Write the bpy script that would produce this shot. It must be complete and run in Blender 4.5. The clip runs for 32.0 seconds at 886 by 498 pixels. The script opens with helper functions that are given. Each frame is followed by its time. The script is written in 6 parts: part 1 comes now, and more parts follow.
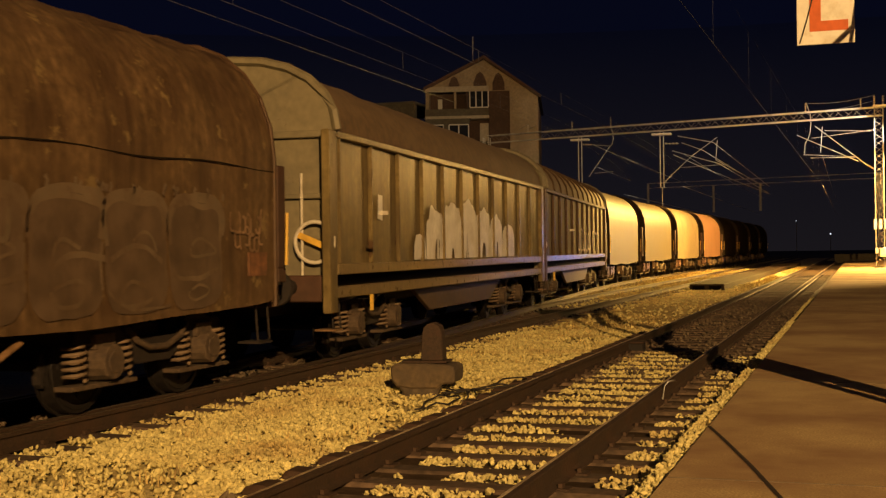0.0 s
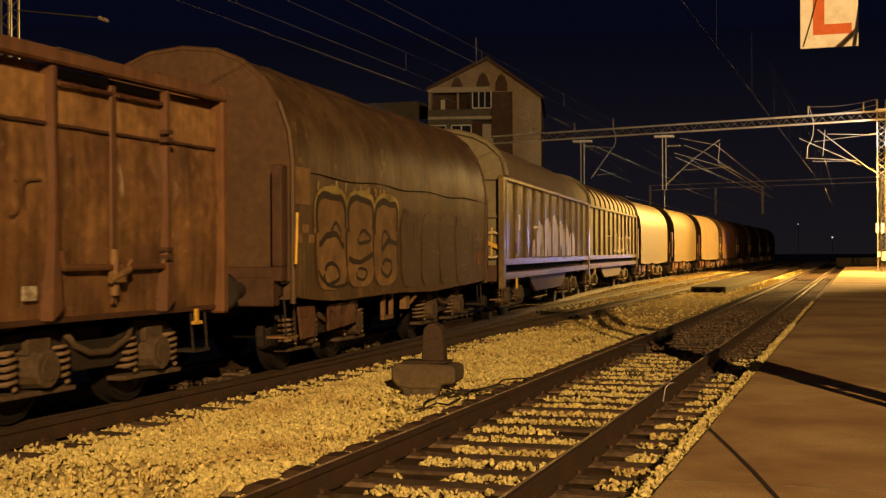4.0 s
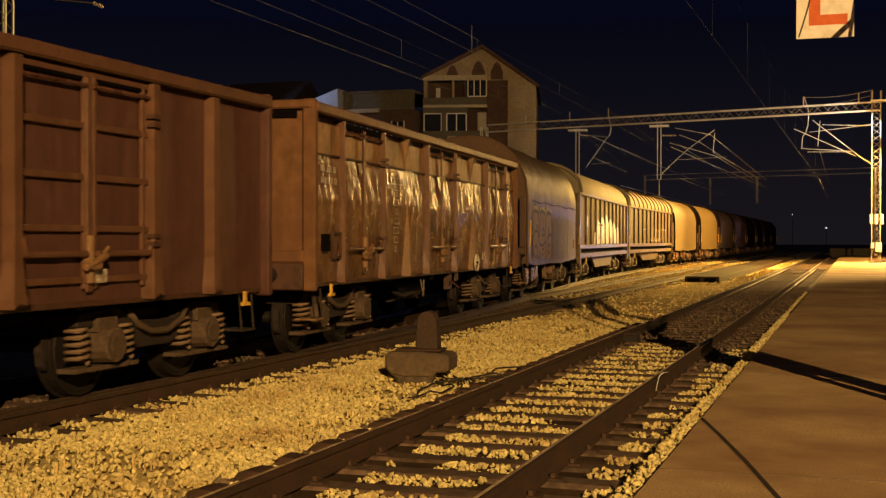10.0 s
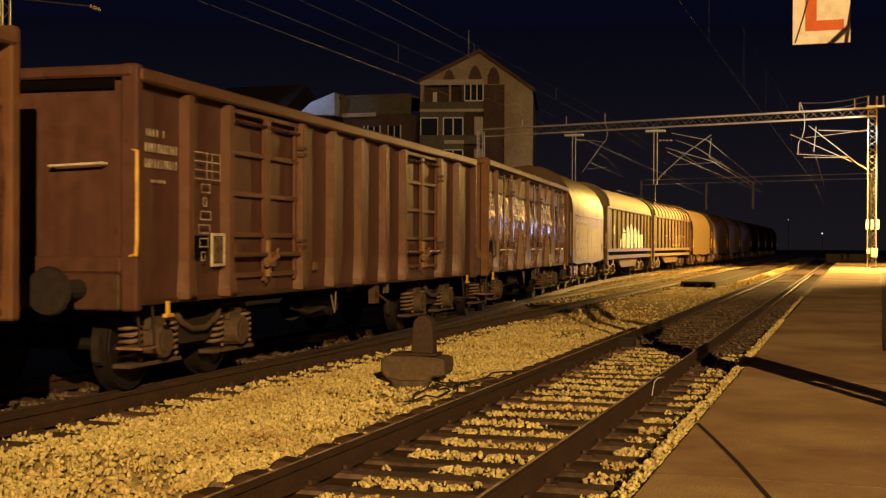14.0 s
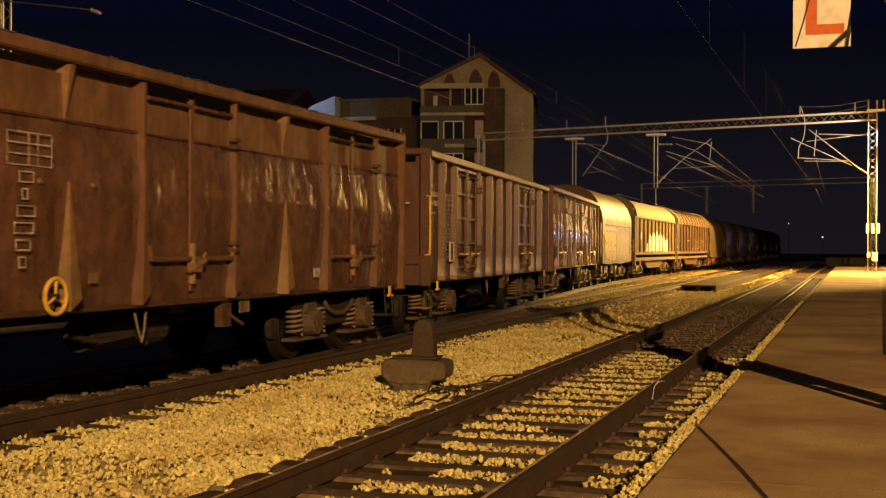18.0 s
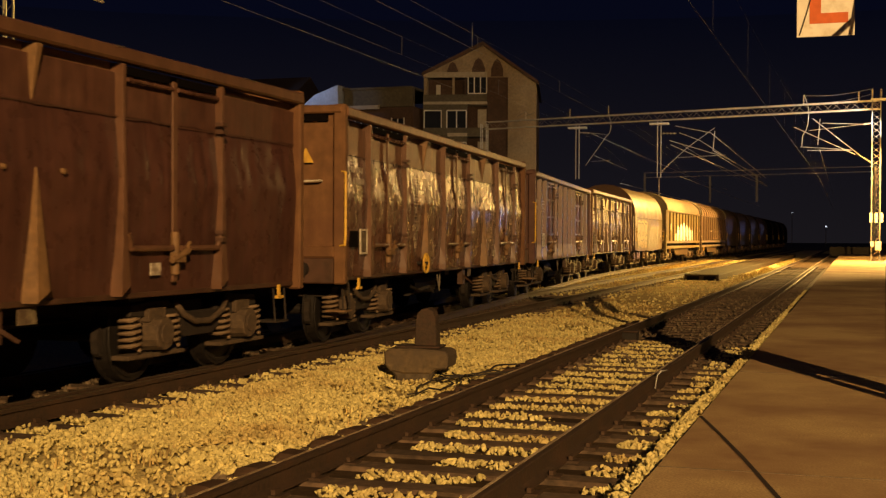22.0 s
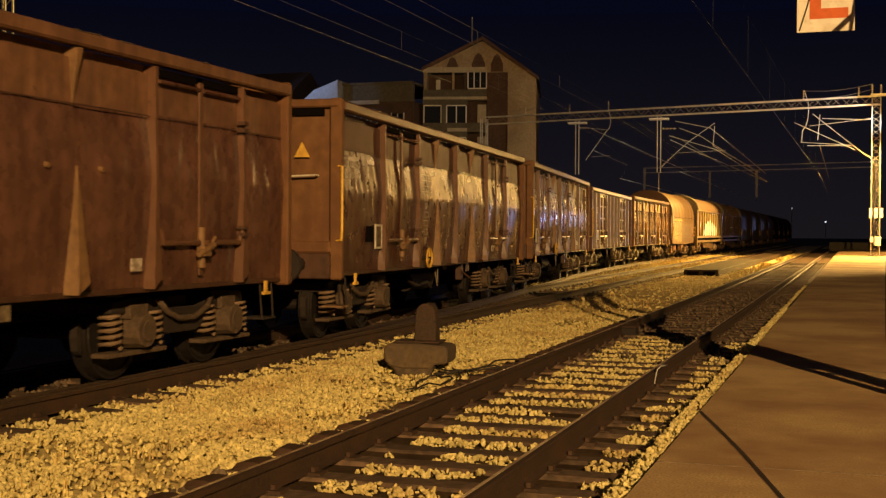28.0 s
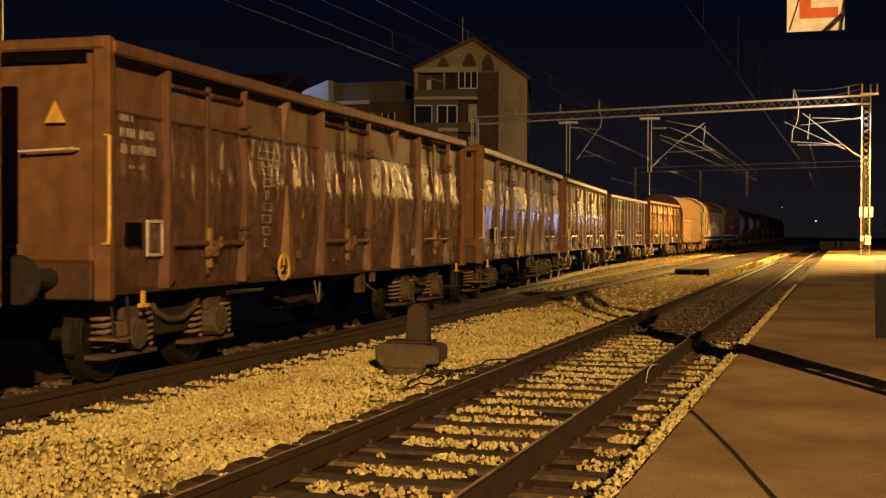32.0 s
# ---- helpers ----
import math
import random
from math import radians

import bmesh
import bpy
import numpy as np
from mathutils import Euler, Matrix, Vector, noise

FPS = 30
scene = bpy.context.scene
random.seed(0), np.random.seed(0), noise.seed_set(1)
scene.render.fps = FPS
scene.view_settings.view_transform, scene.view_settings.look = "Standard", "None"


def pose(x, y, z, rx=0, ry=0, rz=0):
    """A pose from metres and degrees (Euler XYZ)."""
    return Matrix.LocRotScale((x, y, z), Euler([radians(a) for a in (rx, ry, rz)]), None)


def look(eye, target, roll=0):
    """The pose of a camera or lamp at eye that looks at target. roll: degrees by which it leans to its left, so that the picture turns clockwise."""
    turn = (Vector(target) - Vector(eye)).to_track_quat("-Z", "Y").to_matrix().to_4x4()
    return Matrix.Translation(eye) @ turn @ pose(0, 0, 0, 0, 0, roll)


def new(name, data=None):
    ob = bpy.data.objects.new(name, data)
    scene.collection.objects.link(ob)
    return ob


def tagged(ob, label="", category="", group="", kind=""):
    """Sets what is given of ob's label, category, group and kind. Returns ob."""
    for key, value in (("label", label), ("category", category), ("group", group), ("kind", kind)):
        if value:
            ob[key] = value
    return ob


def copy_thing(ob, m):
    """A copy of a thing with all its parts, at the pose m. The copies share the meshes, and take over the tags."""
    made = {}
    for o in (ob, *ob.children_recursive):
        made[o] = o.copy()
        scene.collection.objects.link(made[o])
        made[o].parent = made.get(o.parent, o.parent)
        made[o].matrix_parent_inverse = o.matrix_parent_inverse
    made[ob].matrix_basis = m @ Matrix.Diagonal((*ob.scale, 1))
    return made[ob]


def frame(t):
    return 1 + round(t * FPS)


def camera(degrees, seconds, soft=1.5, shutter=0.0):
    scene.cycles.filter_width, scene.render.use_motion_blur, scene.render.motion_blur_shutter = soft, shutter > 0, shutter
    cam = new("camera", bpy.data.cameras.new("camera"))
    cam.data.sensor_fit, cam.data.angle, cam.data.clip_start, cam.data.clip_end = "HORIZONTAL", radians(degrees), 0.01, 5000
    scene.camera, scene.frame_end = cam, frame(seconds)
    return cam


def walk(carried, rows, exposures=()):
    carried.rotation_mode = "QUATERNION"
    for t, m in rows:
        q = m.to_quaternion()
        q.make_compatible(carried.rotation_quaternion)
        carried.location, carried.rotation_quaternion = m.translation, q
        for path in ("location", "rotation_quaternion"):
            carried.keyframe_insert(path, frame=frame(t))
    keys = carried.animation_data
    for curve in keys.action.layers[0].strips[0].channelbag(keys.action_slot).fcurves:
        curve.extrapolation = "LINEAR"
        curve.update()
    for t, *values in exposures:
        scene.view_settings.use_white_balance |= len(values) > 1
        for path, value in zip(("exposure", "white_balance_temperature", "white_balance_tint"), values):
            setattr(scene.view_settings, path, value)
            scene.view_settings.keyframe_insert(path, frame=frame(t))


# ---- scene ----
EYE = Vector((0.0, 0.0, 1.483))


def aim(yaw, pitch, roll):
    """The camera's pose from its turn to the left of the tracks, its pitch and its roll, in degrees."""
    y, p = radians(yaw), radians(pitch)
    return look(EYE, EYE + Vector((-math.sin(y) * math.cos(p), math.cos(y) * math.cos(p), math.sin(p))), roll)


cam = camera(39.48, 32.0, soft=1.35, shutter=0.5)
walk(cam, [
    (0, aim(18.580, 0.123, -0.775)),
    (0.5, aim(18.602, 0.134, -0.700)),
    (1, aim(18.628, 0.172, -0.705)),
    (1.5, aim(18.644, 0.181, -0.464)),
    (2, aim(18.623, 0.198, -0.378)),
    (2.5, aim(18.633, 0.216, -0.342)),
    (3, aim(18.652, 0.254, -0.361)),
    (3.5, aim(18.679, 0.268, -0.316)),
    (5.5, aim(18.549, -0.532, -0.302)),
    (6, aim(18.562, -0.534, -0.283)),
    (6.5, aim(18.544, -0.541, -0.215)),
    (7, aim(18.540, -0.526, -0.291)),
    (7.5, aim(18.502, -0.502, -0.238)),
    (8, aim(18.472, -0.472, -0.366)),
    (8.5, aim(18.461, -0.464, -0.184)),
    (9, aim(18.463, -0.440, -0.061)),
    (9.5, aim(18.390, -0.436, 0.092)),
    (10, aim(18.393, -0.402, 0.039)),
    (10.5, aim(18.429, -0.385, 0.052)),
    (11, aim(18.405, -0.353, 0.170)),
    (11.5, aim(18.426, -0.358, 0.186)),
    (12, aim(18.416, -0.318, 0.180)),
    (12.5, aim(18.292, -0.284, 0.235)),
    (13, aim(18.280, -0.275, 0.183)),
    (13.5, aim(18.244, -0.241, 0.202)),
    (14, aim(18.218, -0.207, 0.219)),
    (14.5, aim(18.174, -0.199, 0.250)),
    (16.5, aim(18.202, -0.112, 0.292)),
    (17, aim(18.212, -0.085, 0.230)),
    (17.5, aim(18.233, -0.067, 0.265)),
    (18, aim(18.234, -0.041, 0.253)),
    (18.5, aim(18.232, -0.015, 0.328)),
    (19, aim(18.294, -0.081, 0.266)),
    (19.5, aim(18.314, -0.068, 0.231)),
    (20, aim(18.332, -0.063, 0.224)),
    (20.5, aim(18.353, -0.121, 0.257)),
    (21, aim(18.333, -0.254, 0.332)),
    (21.5, aim(18.387, -0.379, 0.208)),
    (22, aim(18.372, -0.544, 0.269)),
    (22.5, aim(18.379, -0.718, 0.239)),
    (23, aim(18.373, -0.805, 0.196)),
    (23.5, aim(18.352, -0.862, 0.238)),
    (24, aim(18.308, -0.856, 0.334)),
    (24.5, aim(18.326, -0.840, 0.268)),
    (25, aim(18.361, -0.823, 0.214)),
    (25.5, aim(18.348, -0.763, 0.233)),
    (27.5, aim(18.411, -0.713, 0.230)),
    (28, aim(18.356, -0.771, 0.312)),
    (28.5, aim(18.270, -0.847, 0.307)),
    (29, aim(18.190, -0.884, 0.316)),
    (29.5, aim(18.149, -0.854, 0.352)),
    (30, aim(18.162, -0.830, 0.251)),
    (30.5, aim(18.079, -0.826, 0.236)),
    (31, aim(17.997, -0.813, 0.142)),
    (31.5, aim(17.945, -0.791, 0.204)),
    (32, aim(17.946, -0.774, 0.187)),
])

# ---- night sky and lamps ----
scene.view_settings.exposure = 0.0
world = bpy.data.worlds.new("night")
scene.world = world
world.use_nodes = True
sky = world.node_tree.nodes["Background"]
sky.inputs["Color"].default_value = (0.16, 0.21, 0.74, 1)
sky.inputs["Strength"].default_value = 0.011

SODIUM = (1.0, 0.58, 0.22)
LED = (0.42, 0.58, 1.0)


def lamp(name, x, y, z, watts, colour, radius=0.16, cone=None, to=None, flat=1.0, blend=0.3):
    data = bpy.data.lights.new(name, "SPOT" if cone else "POINT")
    data.energy, data.color, data.shadow_soft_size = watts, colour, radius
    if cone:
        data.spot_size, data.spot_blend = radians(cone), blend
    ob = new(name, data)
    ob.matrix_world = look((x, y, z), to or (x, y, 0.001)) @ Matrix.Diagonal((1, flat, 1, 1)) if cone else pose(x, y, z)
    return ob


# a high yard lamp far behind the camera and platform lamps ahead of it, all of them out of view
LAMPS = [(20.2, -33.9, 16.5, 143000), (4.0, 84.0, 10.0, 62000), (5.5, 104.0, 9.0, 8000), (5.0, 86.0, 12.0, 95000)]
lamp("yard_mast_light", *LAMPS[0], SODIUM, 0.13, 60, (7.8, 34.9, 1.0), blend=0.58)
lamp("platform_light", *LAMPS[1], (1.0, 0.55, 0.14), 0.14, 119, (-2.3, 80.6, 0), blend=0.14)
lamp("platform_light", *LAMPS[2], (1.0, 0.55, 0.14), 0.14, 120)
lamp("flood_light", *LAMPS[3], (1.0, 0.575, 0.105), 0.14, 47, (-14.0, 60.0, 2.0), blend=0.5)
# unseen second lamp on the flood mast, added to brighten the wagon sides
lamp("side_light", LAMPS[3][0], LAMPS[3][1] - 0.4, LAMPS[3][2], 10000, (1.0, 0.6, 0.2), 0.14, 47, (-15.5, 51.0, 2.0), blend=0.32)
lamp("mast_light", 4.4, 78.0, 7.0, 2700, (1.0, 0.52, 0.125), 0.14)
# unseen whitish spot added only to brighten the gantry beam
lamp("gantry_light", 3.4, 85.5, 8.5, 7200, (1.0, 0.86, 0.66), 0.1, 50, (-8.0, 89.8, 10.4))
# unseen lamps added to brighten the house front and the bluish roof
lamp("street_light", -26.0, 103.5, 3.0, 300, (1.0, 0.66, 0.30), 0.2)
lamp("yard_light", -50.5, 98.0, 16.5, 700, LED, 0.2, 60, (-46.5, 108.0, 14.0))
lamp("far_light", -6.6, 329.5, 4.7, 40000, (0.42, 0.48, 1.0), 0.2, 0.95, (-9.1, 45.0, 1.5))

# ---- materials ----


def material(name, base, rough=0.7, metal=0.0, vary=0.35, grain=18.0, patch=1.3, bump=0.25, tint=None, tint_at=0.6, each=0.0, spec=0.5, streak=0.0, fleck=None):
    """A surface with fine grain, larger patches towards a second colour, and fine relief; sizes are per metre."""
    m = bpy.data.materials.new(name)
    m.use_nodes = True
    nodes, links = m.node_tree.nodes, m.node_tree.links
    bsdf = nodes["Principled BSDF"]
    bsdf.inputs["Roughness"].default_value = rough
    bsdf.inputs["Metallic"].default_value = metal
    bsdf.inputs["Specular IOR Level"].default_value = spec
    coord = nodes.new("ShaderNodeTexCoord")
    fine, big = nodes.new("ShaderNodeTexNoise"), nodes.new("ShaderNodeTexNoise")
    fine.inputs["Scale"].default_value, fine.inputs["Detail"].default_value = grain, 6
    big.inputs["Scale"].default_value, big.inputs["Detail"].default_value = patch, 5
    big.inputs["Roughness"].default_value = 0.65
    for tex in (fine, big):
        links.new(coord.outputs["Object"], tex.inputs["Vector"])
    low = [c * (1 - vary) for c in base]
    high = [min(1, c * (1 + vary)) for c in base]
    ramp = nodes.new("ShaderNodeValToRGB")
    ramp.color_ramp.elements[0].position, ramp.color_ramp.elements[1].position = 0.3, 0.7
    ramp.color_ramp.elements[0].color, ramp.color_ramp.elements[1].color = (*low, 1), (*high, 1)
    links.new(fine.outputs["Fac"], ramp.inputs["Fac"])
    mask = nodes.new("ShaderNodeValToRGB")
    mask.color_ramp.elements[0].position, mask.color_ramp.elements[1].position = tint_at - 0.12, tint_at + 0.1
    links.new(big.outputs["Fac"], mask.inputs["Fac"])
    mix = nodes.new("ShaderNodeMix")
    mix.data_type = "RGBA"
    links.new(mask.outputs["Color"], mix.inputs["Factor"])
    links.new(ramp.outputs["Color"], mix.inputs["A"])
    second = tint or [c * (1 - vary) for c in base]
    mix.inputs["B"].default_value = (*second, 1)
    out = mix.outputs["Result"]
    if streak:
        wide, runs, lines, dim = nodes.new("ShaderNodeMapping"), nodes.new("ShaderNodeTexNoise"), nodes.new("ShaderNodeMapRange"), nodes.new("ShaderNodeHueSaturation")
        wide.inputs["Scale"].default_value = (6.0, 6.0, 0.5)
        runs.inputs["Scale"].default_value, runs.inputs["Detail"].default_value = 1.6, 3
        lines.inputs["From Min"].default_value, lines.inputs["From Max"].default_value = 0.35, 0.68
        lines.inputs["To Min"].default_value, lines.inputs["To Max"].default_value = 1 - streak, 1 + streak
        links.new(coord.outputs["Object"], wide.inputs["Vector"])
        links.new(wide.outputs["Vector"], runs.inputs["Vector"])
        links.new(runs.outputs["Fac"], lines.inputs["Value"])
        links.new(lines.outputs["Result"], dim.inputs["Value"])
        links.new(out, dim.inputs["Color"])
        out = dim.outputs["Color"]
    if fleck:
        dots, edge, over = nodes.new("ShaderNodeTexNoise"), nodes.new("ShaderNodeMapRange"), nodes.new("ShaderNodeMix")
        dots.inputs["Scale"].default_value, dots.inputs["Detail"].default_value = fleck[1], 7
        dots.inputs["Roughness"].default_value = 0.7
        edge.inputs["From Min"].default_value, edge.inputs["From Max"].default_value = fleck[2], fleck[2] + 0.06
        over.data_type = "RGBA"
        over.inputs["B"].default_value = (*fleck[0], 1)
        links.new(coord.outputs["Object"], dots.inputs["Vector"])
        links.new(dots.outputs["Fac"], edge.inputs["Value"])
        links.new(edge.outputs["Result"], over.inputs["Factor"])
        links.new(out, over.inputs["A"])
        out = over.outputs["Result"]
    if each:
        info = nodes.new("ShaderNodeObjectInfo") if each > 0 else nodes.new("ShaderNodeNewGeometry")
        hsv = nodes.new("ShaderNodeHueSaturation")
        span = nodes.new("ShaderNodeMapRange")
        span.inputs["To Min"].default_value, span.inputs["To Max"].default_value = 1 - abs(each), 1 + abs(each)
        links.new(info.outputs["Random" if each > 0 else "Random Per Island"], span.inputs["Value"])
        links.new(span.outputs["Result"], hsv.inputs["Value"])
        links.new(out, hsv.inputs["Color"])
        out = hsv.outputs["Color"]
    links.new(out, bsdf.inputs["Base Color"])
    rr = nodes.new("ShaderNodeMapRange")
    rr.inputs["To Min"].default_value, rr.inputs["To Max"].default_value = max(0.05, rough * 0.75), min(1, rough * 1.3)
    links.new(fine.outputs["Fac"], rr.inputs["Value"])
    links.new(rr.outputs["Result"], bsdf.inputs["Roughness"])
    if bump:
        b = nodes.new("ShaderNodeBump")
        b.inputs["Strength"].default_value, b.inputs["Distance"].default_value = bump, 0.01
        links.new(fine.outputs["Fac"], b.inputs["Height"])
        links.new(b.outputs["Normal"], bsdf.inputs["Normal"])
    return m


def glow(name, colour, strength):
    m = bpy.data.materials.new(name)
    m.use_nodes = True
    bsdf = m.node_tree.nodes["Principled BSDF"]
    bsdf.inputs["Base Color"].default_value = (*colour, 1)
    bsdf.inputs["Emission Color"].default_value = (*colour, 1)
    bsdf.inputs["Emission Strength"].default_value = strength
    return m


